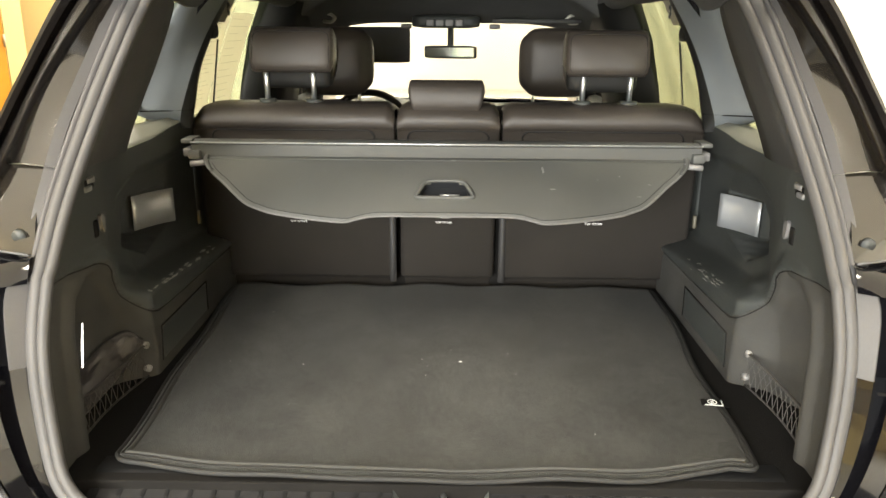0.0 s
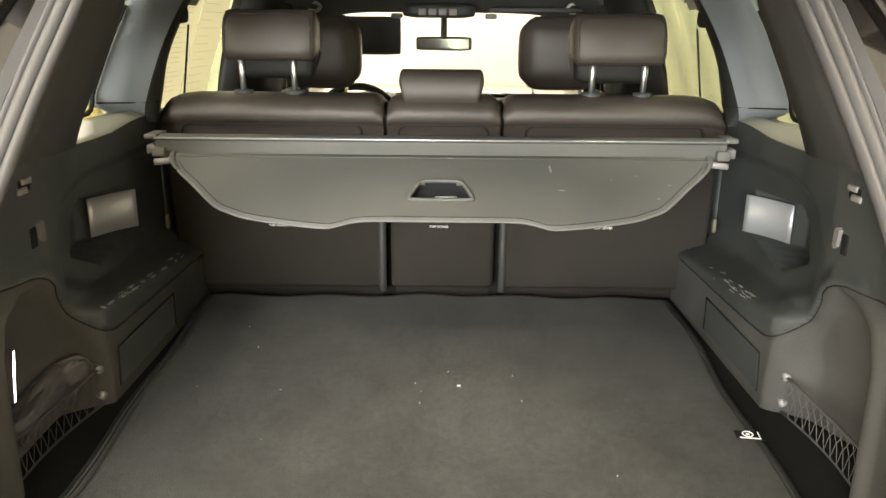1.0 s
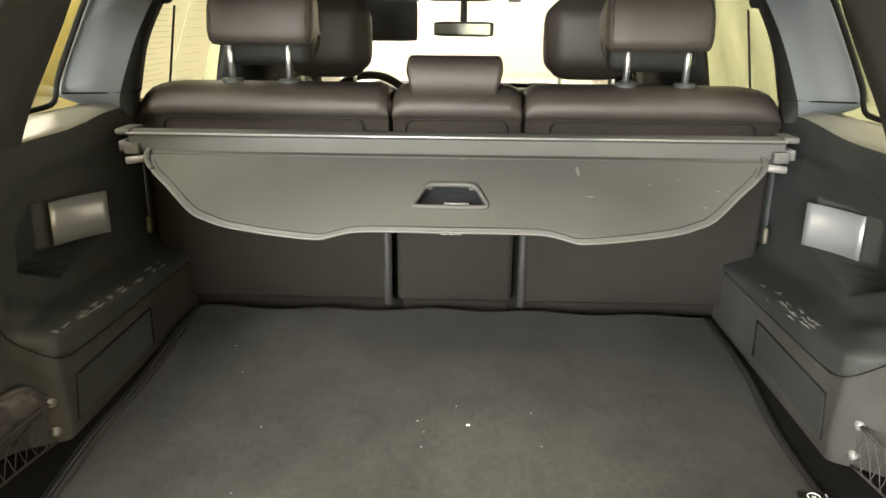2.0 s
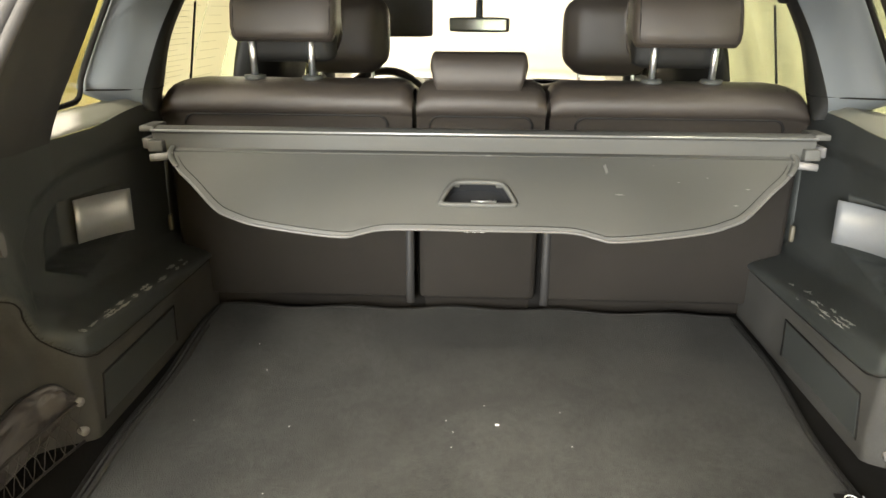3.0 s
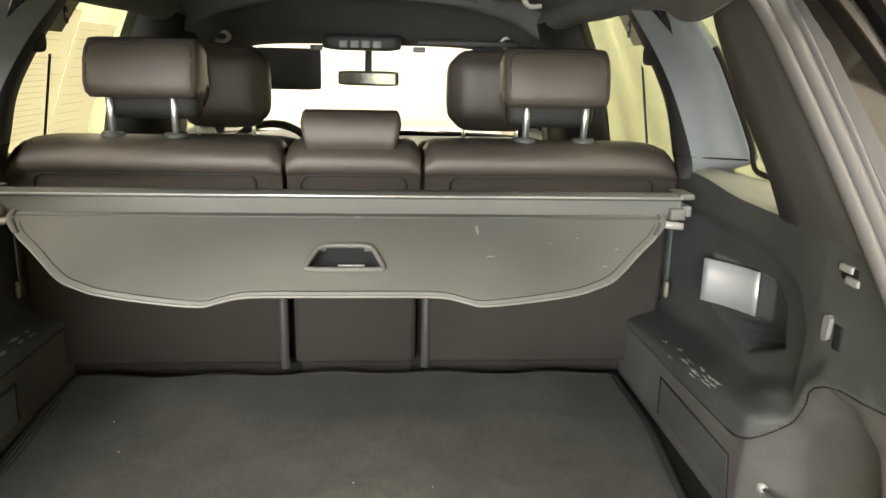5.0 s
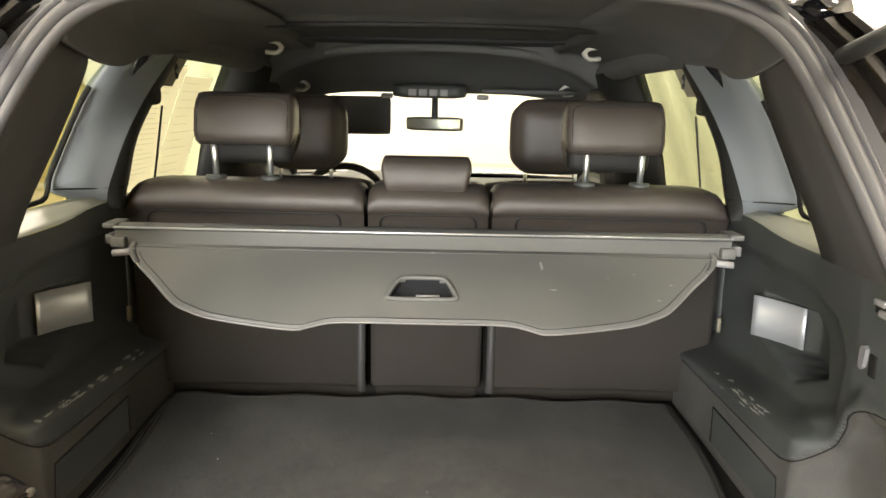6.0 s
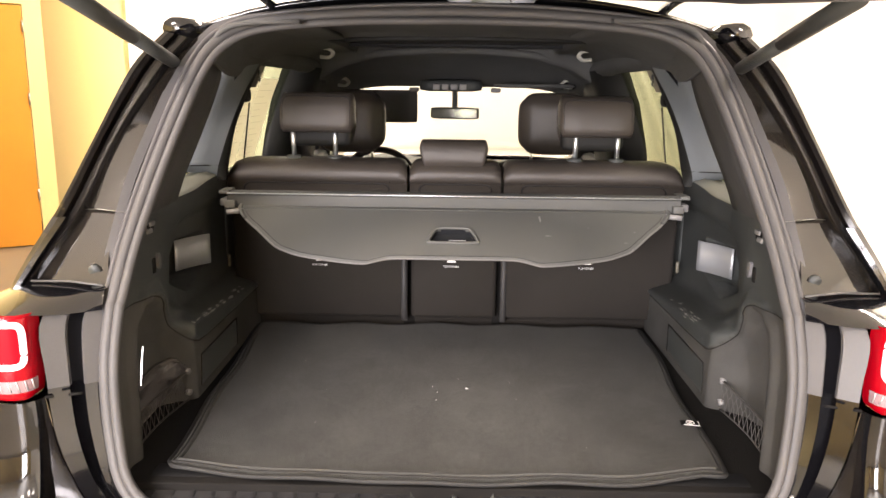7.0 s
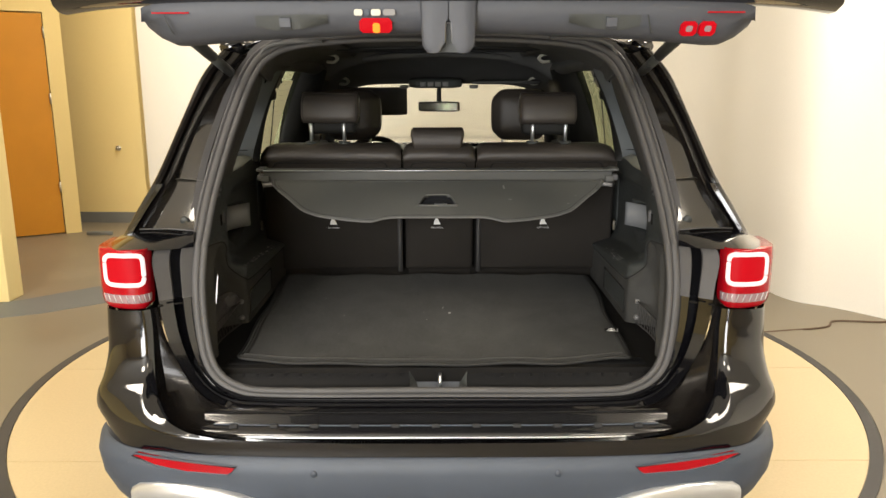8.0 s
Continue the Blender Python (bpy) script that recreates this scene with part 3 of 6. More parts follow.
    def pane(nm2, y0b, y1b, y0t, y1t, mat, lab):
        b = bmesh.new()
        loft(b, [[Vector((s * (gx(z) - 0.012), y0b + (y0t - y0b) * k, z)), Vector((s * (gx(z) - 0.012), y1b + (y1t - y1b) * k, z))] for k, z in ((i / 8, 1.0 + 0.55 * i / 8) for i in range(9))])
        ob = solid(part(nm2, b, mat, car, lab), 0.004)
        ob.visible_shadow = False
        return ob
    pane("quarter_window", 1.36, 2.02, 1.72, 2.10, CABINGLASS, "lightly tinted quarter window")
    pane("rear_door_window", 2.17, 3.02, 2.22, 3.00, CABINGLASS, "clear rear door window")
    pane("front_door_window", 3.14, 4.28, 3.10, 3.52, CABINGLASS, "clear front door window")
    # roof rail edge
    bm = bmesh.new()
    rail = spline([(s * 0.665, 1.62, 1.545), (s * 0.675, 2.4, 1.57), (s * 0.675, 3.0, 1.56), (s * 0.665, 3.55, 1.50)], 5)
    tube(bm, rail, 0.035, 10, squash=0.8)
    part("roof_edge", bm, PAINT, car)
# outer roof, bonnet, windscreen and closing front
def roof_at(u, v):
    z = 1.635 - 0.095 * abs(u / 0.665) ** 3 + 0.012 * math.sin(math.pi * (v - 1.66) / 1.9) - 0.07 * float(smoothstep(3.25, 3.72, v))
    return Vector((u, v, z))


solid(part("roof", sheet(bmesh.new(), roof_at, [-0.665 + 1.33 * i / 16 for i in range(17)], [1.655 + (3.55 - 1.655) * i / 16 for i in range(17)]), PAINT, car), 0.012)
ws = sheet(bmesh.new(), lambda u, k: Vector((u * (0.66 + 0.16 * k), 3.52 + 0.86 * k - 0.12 * u * u * k, 1.50 - 0.47 * k)), [-1 + i / 6 for i in range(13)], [i / 6 for i in range(7)])
ob = solid(part("windscreen", ws, CLEARSCREEN, car, "clear raked windscreen"), 0.005)
ob.visible_shadow = False
bonnet = sheet(bmesh.new(), lambda u, k: Vector((u * (0.85 - 0.05 * k), 4.30 + 1.15 * k - 0.10 * u * u * k, 1.03 - 0.10 * k - 0.03 * u * u - 0.28 * float(smoothstep(0.85, 1.0, k)))), [-1 + i / 8 for i in range(17)], [i / 12 for i in range(13)])
solid(part("bonnet", bonnet, PAINT, car), 0.02)
nose = sheet(bmesh.new(), lambda u, k: Vector((u * 0.80, 5.46 - 0.16 * u * u, 0.28 + 0.38 * k)), [-1 + i / 8 for i in range(17)], [i / 4 for i in range(5)])
solid(part("front_bumper", nose, PAINT, car), 0.03)
part("underbody", boxed(-0.86, 0.86, 1.15, 5.3, 0.26, 0.30), TRIM, car, smooth=False)
part("firewall", boxed(-0.80, 0.80, 4.30, 4.34, 0.30, 0.98), TRIM, car, smooth=False)
for s in (-1, 1):
    for wy in (1.80, 4.63):
        bm = bmesh.new()
        n = 40
        prof = [(0.20, 0.0), (0.30, 0.0), (0.335, 0.02), (0.34, 0.06), (0.34, 0.16), (0.335, 0.20), (0.30, 0.225), (0.20, 0.225), (0.20, 0.0)]
        loft(bm, [[Vector((s * (0.87 - w), wy + r * math.cos(a), 0.34 + r * math.sin(a))) for r, w in prof] for a in (i * math.tau / n for i in range(n + 1))])
        bmesh.ops.remove_doubles(bm, verts=bm.verts, dist=0.0005)
        wheel = part("wheel", bm, TYRE, car, "black tyre")
        bm = bmesh.new()
        for k in range(5):
            a = k * math.tau / 5
            box(bm, -0.012, 0.012, 0.0, 0.2, -0.03, 0.03, m=Matrix.Translation((s * 0.80, wy, 0.34)) @ Matrix.Rotation(a, 4, "X"))
        tube(bm, [(s * 0.79, wy, 0.34), (s * 0.82, wy, 0.34)], 0.06, 16)
        part("rim", bm, SATIN, wheel, "silver alloy rim", smooth=False)

# rear bumper
BUMP = [(0.0, 0.862), (0.30, 0.864), (0.58, 0.878), (0.75, 0.905), (0.868, 0.966), (0.922, 1.060), (0.936, 1.22)]
bump_half = spline([(x, y, 0) for x, y in BUMP], 5)
bump_line = [Vector((-p.x, p.y, 0)) for p in reversed(bump_half[1:])] + bump_half


def bump_ring(out, z):
    return [Vector((p.x * (1 + out / 0.9), p.y - out * 0.9, z)) for p in bump_line]


# one gloss shell: from the lamp down the corner and across under the opening
SHELL = [((0.772, 1.074, 0.835), (0.803, 1.052, 0.835), (0.896, 1.080, 0.835), (0.938, 1.24, 0.835)),
         ((0.767, 1.068, 0.78), (0.800, 1.047, 0.778), (0.898, 1.076, 0.775), (0.939, 1.24, 0.77)),
         ((0.765, 1.056, 0.72), (0.799, 1.036, 0.716), (0.900, 1.069, 0.710), (0.940, 1.24, 0.70)),
         ((0.758, 1.030, 0.665), (0.797, 1.006, 0.660), (0.909, 1.045, 0.654), (0.944, 1.24, 0.63)),
         ((0.750, 1.004, 0.640), (0.794, 0.974, 0.632), (0.920, 1.024, 0.618), (0.948, 1.24, 0.57)),
         ((0.735, 0.972, 0.617), (0.788, 0.945, 0.604), (0.920, 1.016, 0.575), (0.942, 1.22, 0.503)),
         ((0.700, 0.928, 0.587), (0.762, 0.909, 0.573), (0.872, 0.975, 0.545), (0.922, 1.060, 0.503)),
         ((0.655, 0.900, 0.567), (0.700, 0.887, 0.556), (0.790, 0.918, 0.530), (0.83, 0.940, 0.503)),
         ((0.600, 0.884, 0.554), (0.625, 0.875, 0.546), (0.665, 0.886, 0.525), (0.68, 0.892, 0.503)),
         ((0.500, 0.873, 0.545), (0.500, 0.867, 0.539), (0.500, 0.871, 0.522), (0.500, 0.872, 0.503)),
         ((0.300, 0.866, 0.541), (0.300, 0.861, 0.535), (0.300, 0.863, 0.522), (0.300, 0.864, 0.503)),
         ((0.000, 0.864, 0.540), (0.000, 0.859, 0.534), (0.000, 0.861, 0.522), (0.000, 0.862, 0.503))]
shell_rows = []
for a, b, c, d in SHELL:
    a, b, c, d = Vector(a), Vector(b), Vector(c), Vector(d)
    lip = a.lerp(b, 0.12) + Vector((0, -0.006, 0.004 if a.z < 0.6 else 0.0))
    shell_rows.append([a + Vector((0, 0.03, -0.006)), a, lip] + spline([lip, b, c, d], 5)[1:])
lines = [spline(list(col), 4) for col in zip(*shell_rows)]
half_shell = [list(r) for r in zip(*lines)]
shell = half_shell + [[Vector((-p.x, p.y, p.z)) for p in r] for r in reversed(half_shell[:-1])]
sharp(part("rear_bumper", loft(bmesh.new(), shell), PAINT, car, "gloss black bumper and rear corners"), 40)
part("bumper_skirt", loft(bmesh.new(), [bump_ring(-0.006, 0.503), bump_ring(0.010, 0.495), bump_ring(0.016, 0.46), bump_ring(0.010, 0.40), bump_ring(-0.01, 0.34), bump_ring(-0.05, 0.26)]), BUMPERGREY, car, "matt grey lower bumper")
# loading shelf behind the bumper
bm = bmesh.new()
loft(bm, [[Vector((x, y, z)) for x in np.linspace(-0.60, 0.60, 29)] for y, z in ((1.0, 0.574), (0.985, 0.568), (0.975, 0.548), (0.90, 0.532), (0.885, 0.530))])
part("bumper_shelf", bm, PIANO, car, "gloss black bumper shelf")


# ---- inside of the car ----
PANEL_LOW = [(1.05, 0.968), (1.17, 0.978), (1.27, 0.974), (1.335, 0.968), (1.375, 0.957), (1.41, 0.936), (1.435, 0.900), (1.475, 0.848), (1.51, 0.812), (1.545, 0.796), (1.60, 0.788), (1.85, 0.782), (2.16, 0.778)]
PANEL = PANEL_LOW + [(2.16, 1.20), (1.05, 1.20)]
CAVITY = [(1.222, 0.58), (1.225, 0.87), (1.245, 0.925), (1.30, 0.953), (1.37, 0.953), (1.425, 0.915), (1.475, 0.85), (1.520, 0.77), (1.535, 0.70), (1.525, 0.58)]
HOLLOW = [(1.46, 0.90), (1.445, 1.01), (1.50, 1.065), (1.66, 1.095), (2.26, 1.085), (2.26, 0.80), (1.62, 0.83)]
POCKET = [(1.555, 0.935), (1.575, 1.0), (1.63, 1.030), (1.902, 1.006), (1.905, 0.900), (1.68, 0.882)]


def side_wall(y, z):
    """Half-width of the load space's trim."""
    x = float(np.interp(y, [1.08, 1.15, 1.25, 1.42, 1.6, 1.9, 2.2], [0.640, 0.650, 0.657, 0.664, 0.690, 0.712, 0.722]))
    x += 0.020 * float(smoothstep(0.0, 0.035, inside(HOLLOW, y, z)))
    # wheel housing with its ledge
    top = 0.862 - 0.085 * (y - 1.5)
    house = float(smoothstep(top + 0.012, top - 0.022, z)) * float(smoothstep(1.455, 1.52, y - 0.08 * (0.86 - z)))
    ledge = float(smoothstep(top + 0.075, top - 0.0, z)) * float(smoothstep(1.46, 1.56, y))
    x -= 0.012 * ledge
    x = x + (0.632 - x) * house
    # storage hollow behind the wheel housing
    d = inside(CAVITY, y, z)
    if d > 0:
        front = float(np.interp(z, [0.58, 0.70, 0.77, 0.85, 0.915, 0.955], [1.525, 1.535, 1.520, 1.475, 1.425, 1.38]))
        x += 0.150 * float(smoothstep(0.0, 0.030, d)) * min(1.0, max(0.0, (front + 0.01 - y) / 0.30)) ** 0.9
    x -= 0.010 * float(smoothstep(-0.045, -0.012, d)) * (1 - float(smoothstep(-0.006, 0.01, d))) * float(smoothstep(1.46, 1.38, y))
    # small pocket
    p = inside(POCKET, y, z)
    if p > 0:
        deep = float(np.interp(y, [1.55, 1.62, 1.79, 1.905], [0.02, 0.085, 0.085, 0.0]))
        x += max(0.006, deep) * float(smoothstep(0.0, 0.006, p))
    # the grained panel stands proud of the felt, with a rolled edge
    e = inside(PANEL, y, z)
    return x - 0.0055 * float(smoothstep(-0.003, 0.004, e)) + 0.003 * math.exp(-((e + 0.004) / 0.004) ** 2)


def trim_top(y):
    return 1.1475 - 0.010 * float(smoothstep(1.25, 1.85, y)) + 0.012 * float(smoothstep(1.75, 2.0, y))


side_trims = []
lobe_line = spline([(1.54, 1.470, 0), (1.60, 1.455, 0), (1.69, 1.441, 0), (1.80, 1.437, 0), (1.90, 1.447, 0), (1.985, 1.464, 0), (2.08, 1.474, 0), (2.20, 1.482, 0), (2.40, 1.50, 0)], 4)
lobe_y, lobe_z = [p.x for p in lobe_line], [p.y for p in lobe_line]
for s in (-1, 1):
    ys = [1.085 + 0.005 * i for i in range(214)]
    zs = [0.60 + 0.00405 * i for i in range(136)]

    def trim_at(y, z):
        # the rear rim follows the opening
        lim = float(np.interp(z, [0.60, 0.66, 0.75, 0.88, 0.99, 1.10, 1.16], [1.06, 1.08, 1.11, 1.13, 1.165, 1.245, 1.295]))
        yy = lim + (1.33 - lim) * (y - 1.085) / (1.33 - 1.085) if y < 1.33 else y
        yy = max(yy, lim)
        z = 0.60 + (z - 0.60) * (trim_top(yy) - 0.60) / 0.5475
        return Vector((s * side_wall(yy, z), yy, z))

    trim = part("side_trim", sheet(bmesh.new(), trim_at, ys, zs), TRIM, car, "grained black load space side trim")
    side_trims.append(trim)
    # felt lower part below the ledge line
    trim.data.materials.append(TRIMSOFT)
    for poly in trim.data.polygons:
        c = poly.center
        if inside(PANEL, c.y, c.z) < -0.001:
            poly.material_index = 1
    bm = bmesh.new()
    tube(bm, [Vector((s * (side_wall(p.x, p.y - 0.004) - 0.0002), p.x, p.y - 0.004)) for p in spline([(y, z, 0) for y, z in PANEL_LOW], 6) if 1.14 < p.x < 2.12], 0.0016, 5)
    part("panel_joint", bm, FLOORCLOTH, trim, "dark joint below the grained panel")
    # beige piece in the gap beside the seat
    part("seat_gap_piece", cushioned(s * 0.706, 2.085, 0.872, 0.010, 0.014, 0.038, 0.004, 3), HANDLEDARK, trim, "small beige piece in the seat gap")
    # belt ledge up to the glass
    bm = bmesh.new()
    loft(bm, [[Vector((s * (side_wall(y, 1.12) + dx), y, trim_top(y) + dz)) for dx, dz in ((0, 0), (0.004, 0.004), (0.016, 0.007))] + [Vector((s * 0.735, y, trim_top(y) + 0.014)), Vector((s * 0.775, y, 1.160)), Vector((s * 0.81, y, 1.150))] for y in np.linspace(1.29, 2.15, 30)])
    part("belt_ledge", bm, LEDGE, trim, "trim ledge under the quarter window, window glare painted pale")
    # silver plate within the pocket
    bm = bmesh.new()
    loft(bm, [[Vector((s * (0.7035 + 0.0685 * k + 0.005 * math.sin(math.pi * k)), 1.893 - 0.096 * k + 0.003 * math.sin(math.pi * k), z - 0.004 * k)) for k in (i / 10 for i in range(11))] for z in (0.910, 0.953, 0.996)])
    solid(part("pocket_plate", bm, SILVER, trim, "bright silver plate in the pocket"), 0.003)
    # hatch panel in the wheel housing
    bm = bmesh.new()
    prism(bm, [(s * 0.6305, 1.872, 0.744), (s * 0.6305, 1.568, 0.744), (s * 0.6305, 1.558, 0.672), (s * 0.6305, 1.867, 0.672)], (s * 0.004, 0, 0))
    part("hatch", bm, TRIM, trim, "flush service hatch", smooth=False)
    bm = bmesh.new()
    tube(bm, [(s * 0.6312, 1.877, 0.670), (s * 0.6312, 1.877, 0.749), (s * 0.6312, 1.563, 0.749), (s * 0.6312, 1.553, 0.670)], 0.0018, 5)
    part("hatch_joint", bm, FLOORCLOTH, trim)
    # bag hook: a curved tongue; a black block stands for its slot's shade
    bm = bmesh.new()
    hook = [(0.0, 0.016), (0.006, 0.020), (0.013, 0.018), (0.016, 0.010), (0.016, -0.014), (0.010, -0.017), (0.004, -0.012), (0.002, -0.002)]
    prism(bm, [(s * 0.6575, 1.380 + dy, 1.030 + dz) for dy, dz in hook], (-s * 0.007, 0, 0))
    part("bag_hook", bm, BRACKET, trim, "grey folding bag hook", smooth=False)
    part("hook_slot_shade", boxed(min(s * 0.654, s * 0.668), max(s * 0.654, s * 0.668), 1.357, 1.376, 1.008, 1.042, bevel=0.003), FLOORCLOTH, trim)
    # two small clips; the shade between them is a black block
    part("clip_slot_shade", boxed(min(s * 0.6545, s * 0.668), max(s * 0.6545, s * 0.668), 1.342, 1.378, 1.103, 1.122, bevel=0.003), FLOORCLOTH, trim)
    for cy, cz in ((1.366, 1.119), (1.351, 1.105)):
        part("clip", boxed(min(s * 0.6515, s * 0.668), max(s * 0.6515, s * 0.668), cy - 0.014, cy + 0.014, cz - 0.0055, cz + 0.0055, bevel=0.003), BRIGHTPLASTIC, trim, "small grey clip")
    # scuffs along the housing's edge
    rnd = random.Random(5 + s)
    bm = bmesh.new()
    spots = [(1.64, 0.018, 2), (1.675, 0.026, 3), (1.72, 0.032, 4), (1.77, 0.030, 3), (1.83, 0.020, 2), (1.90, 0.016, 1)] if s > 0 else [(1.528, 0.010, 4), (1.56, 0.020, 2), (1.61, 0.030, 3), (1.67, 0.034, 4), (1.73, 0.020, 2), (1.77, 0.022, 3), (1.85, 0.030, 2), (1.93, 0.034, 3), (1.98, 0.020, 3)]
    for y, w in [(q + rnd.uniform(-0.010, 0.010), v) for q, v, many in spots for _ in range(many)]:
        w *= rnd.uniform(0.4, 1.0)
        off = rnd.uniform(-0.0030, 0.0030) + (rnd.uniform(-0.012, 0.0) if rnd.random() < 0.3 and s > 0 else 0.0)
        hh = rnd.uniform(0.0006, 0.0017) * (1.7 if y < 1.54 else 1.0)
        up_row, lo_row = [], []
        for i in range(9):
            t = -1 + i / 4
            yy = y + t * w
            zc = 0.846 - 0.078 * (yy - 1.525) + off + rnd.uniform(-0.0008, 0.0008)
            th = hh * (1 - t * t) * rnd.uniform(0.2, 1.0) + 0.0001
            up_row.append(bm.verts.new((s * (side_wall(yy, zc + th) - 0.0012), yy, zc + th)))
            lo_row.append(bm.verts.new((s * (side_wall(yy, zc - th) - 0.0012), yy, zc - th)))
        for i in range(8):
            bm.faces.new((up_row[i], up_row[i + 1], lo_row[i + 1], lo_row[i]))
    tagged(part("scuff", bm, SCUFF, trim, "pale scuff marks on the edge", smooth=False), kind="stuff")
    # rear pillar trim from the seal to the quarter window
    a = [Vector((s * p.x, p.y + 0.004, p.z)) for p in spline([(0.650, 1.285, 1.150), (0.634, 1.335, 1.21), (0.612, 1.43, 1.33), (0.585, 1.52, 1.445), (0.580, 1.56, 1.495)], 4)]
    b = [Vector((s * p.x, p.y, p.z)) for p in spline([(0.640, 1.36, 1.150), (0.622, 1.40, 1.21), (0.600, 1.49, 1.33), (0.578, 1.575, 1.435), (0.590, 1.62, 1.495)], 4)]
    c = [Vector((s * p.x, p.y, p.z)) for p in spline([(0.672, 1.575, 1.140), (0.655, 1.592, 1.20), (0.622, 1.635, 1.30), (0.592, 1.675, 1.40), (0.585, 1.695, 1.45), (0.600, 1.705, 1.50)], 4)]
    c = [c[round(i * (len(c) - 1) / (len(a) - 1))] for i in range(len(a))]
    d = [p + Vector((s * 0.05, 0.012, 0)) for p in c]
    part("rear_pillar_trim", loft(bmesh.new(), [a, [p.lerp(q, 0.5) + Vector((-s * 0.006, 0, 0)) for p, q in zip(a, b)], b, [p.lerp(q, 0.5) + Vector((-s * 0.004, 0, 0)) for p, q in zip(b, c)], c, d]), DPILLAR, car, "dark grey rear pillar trim")
    # grey pillar trim between quarter window and rear door
    f0 = spline([(0.705, 2.09, 1.135), (0.698, 2.11, 1.19), (0.684, 2.14, 1.287), (0.668, 2.24, 1.389), (0.645, 2.34, 1.485)], 5)
    f1 = spline([(0.685, 2.01, 1.135), (0.678, 2.03, 1.19), (0.664, 2.06, 1.287), (0.650, 2.167, 1.389), (0.630, 2.27, 1.485)], 5)
    f2 = spline([(0.742, 2.03, 1.135), (0.732, 1.976, 1.19), (0.703, 2.02, 1.30), (0.672, 2.065, 1.42), (0.645, 2.13, 1.485)], 5)
    f3 = spline([(0.735, 2.035, 1.135), (0.772, 1.925, 1.178), (0.772, 1.912, 1.205), (0.745, 1.936, 1.29), (0.700, 1.968, 1.40), (0.655, 2.03, 1.485)], 5)
    f3 = [f3[round(i * (len(f3) - 1) / (len(f0) - 1))] for i in range(len(f0))]
    f4 = [p + Vector((0.03, 0.02, 0)) for p in f3]
    fm = [p + Vector((0.06, 0.012, 0)) for p in f0]
    fg = [p.lerp(q, 0.55 - 0.45 * i / (len(f1) - 1)) + Vector((-0.002, 0, 0)) for i, (p, q) in enumerate(zip(f1, f2))]
    put = lambda rows_: [[Vector((s * p.x, p.y, p.z)) for p in r] for r in rows_]
    part("centre_pillar_trim", loft(bmesh.new(), put((fg, f2, f3, f4))), PILLAR, car, "pale grey pillar trim")
    part("pillar_flange", loft(bmesh.new(), put((fm, f0, f1, fg))), DARKTRIM, car, "black front flange of the pillar trim")
    bm = bmesh.new()
    cut = lambda ln, z: next(p.lerp(q, (z - p.z) / (q.z - p.z)) for p, q in zip(ln, ln[1:]) if p.z <= z <= q.z)
    tube(bm, [Vector((s * (p.x + 0.001), p.y, p.z)) for p in (cut(f0, 1.180), cut(f1, 1.181), cut(f2, 1.183), cut(f3, 1.188))], 0.0022, 6)
    part("trim_joint", bm, FLOORCLOTH, car)
    # rubber seal round the quarter window
    bm = bmesh.new()
    tube(bm, spline([(s * (p.x + 0.006), p.y - 0.012, p.z) for p in reversed(f3) if 1.20 < p.z < 1.41] + [(s * 0.776, 1.880, 1.176), (s * 0.780, 1.84, 1.167), (s * 0.785, 1.70, 1.165), (s * 0.790, 1.45, 1.163)], 2), 0.0055, 6)
    part("window_seal", bm, FLOORCLOTH, car, "black seal round the quarter window")
    # belt rail before the pillar trim, window light painted beige; small hook
    rail = [p for p in f0 if 1.395 < p.z < 1.50]
    part("belt_rail", loft(bmesh.new(), [[Vector((s * (p.x + 0.004), p.y + dy, p.z)) for p in rail] for dy in (0.0, 0.03, 0.075, 0.08)]), BELTRAIL, car, "belt height rail with window light painted beige")
    bm = bmesh.new()
    q = rail[len(rail) // 2]
    tube(bm, [Vector((s * (q.x - 0.002), q.y + 0.035 + 0.008 * math.cos(k), q.z + 0.018 * math.sin(k))) for k in np.linspace(0.4, 5.9, 14)], 0.0025, 6)
    part("rail_hook", bm, TRIM, car, "small dark coat hook")
    # seat belt guide and belt
    part("belt_guide", cushioned(s * 0.668, 2.19, 1.385, 0.035, 0.07, 0.045, 0.014, 4), DARKTRIM, car, "black seat belt guide")
    bm = bmesh.new()
    prism(bm, [(s * 0.676, 2.285, 1.36), (s * 0.676, 2.293, 1.36), (s * 0.700, 2.258, 1.12), (s * 0.700, 2.25, 1.12)], (s * 0.003, 0, 0))
    part("seat_belt", bm, DARKTRIM, car, "dark grey seat belt", smooth=False)
    # door tops, front pillar trim and inside of the doors
    part("door_card", boxed(min(s * 0.73, s * 0.80), max(s * 0.73, s * 0.80), 2.15, 4.3, 0.45, 1.06, bevel=0.02), TRIM, car)
    bm = bmesh.new()
    loft(bm, [[Vector((s * (x + dx), y, z)) for x, z in ((0.725, 1.0), (0.69, 1.2), (0.655, 1.36), (0.60, 1.50))] for y, dx in ((2.96, 0.11), (2.965, 0.09), (3.0, 0.0), (3.15, 0.0), (3.30, 0.0), (3.42, 0.0))])
    solid(part("door_pillar_trim", bm, DARKTRIM, car, "black door pillar trim"), 0.03)
    bm = bmesh.new()
    tube(bm, spline([(s * 0.755, 4.25, 1.02), (s * 0.69, 3.9, 1.22), (s * 0.625, 3.55, 1.42)], 5), 0.045, 8)
    part("front_pillar_trim", bm, DARKTRIM, car)
    # inner side rail above the doors
    bm = bmesh.new()
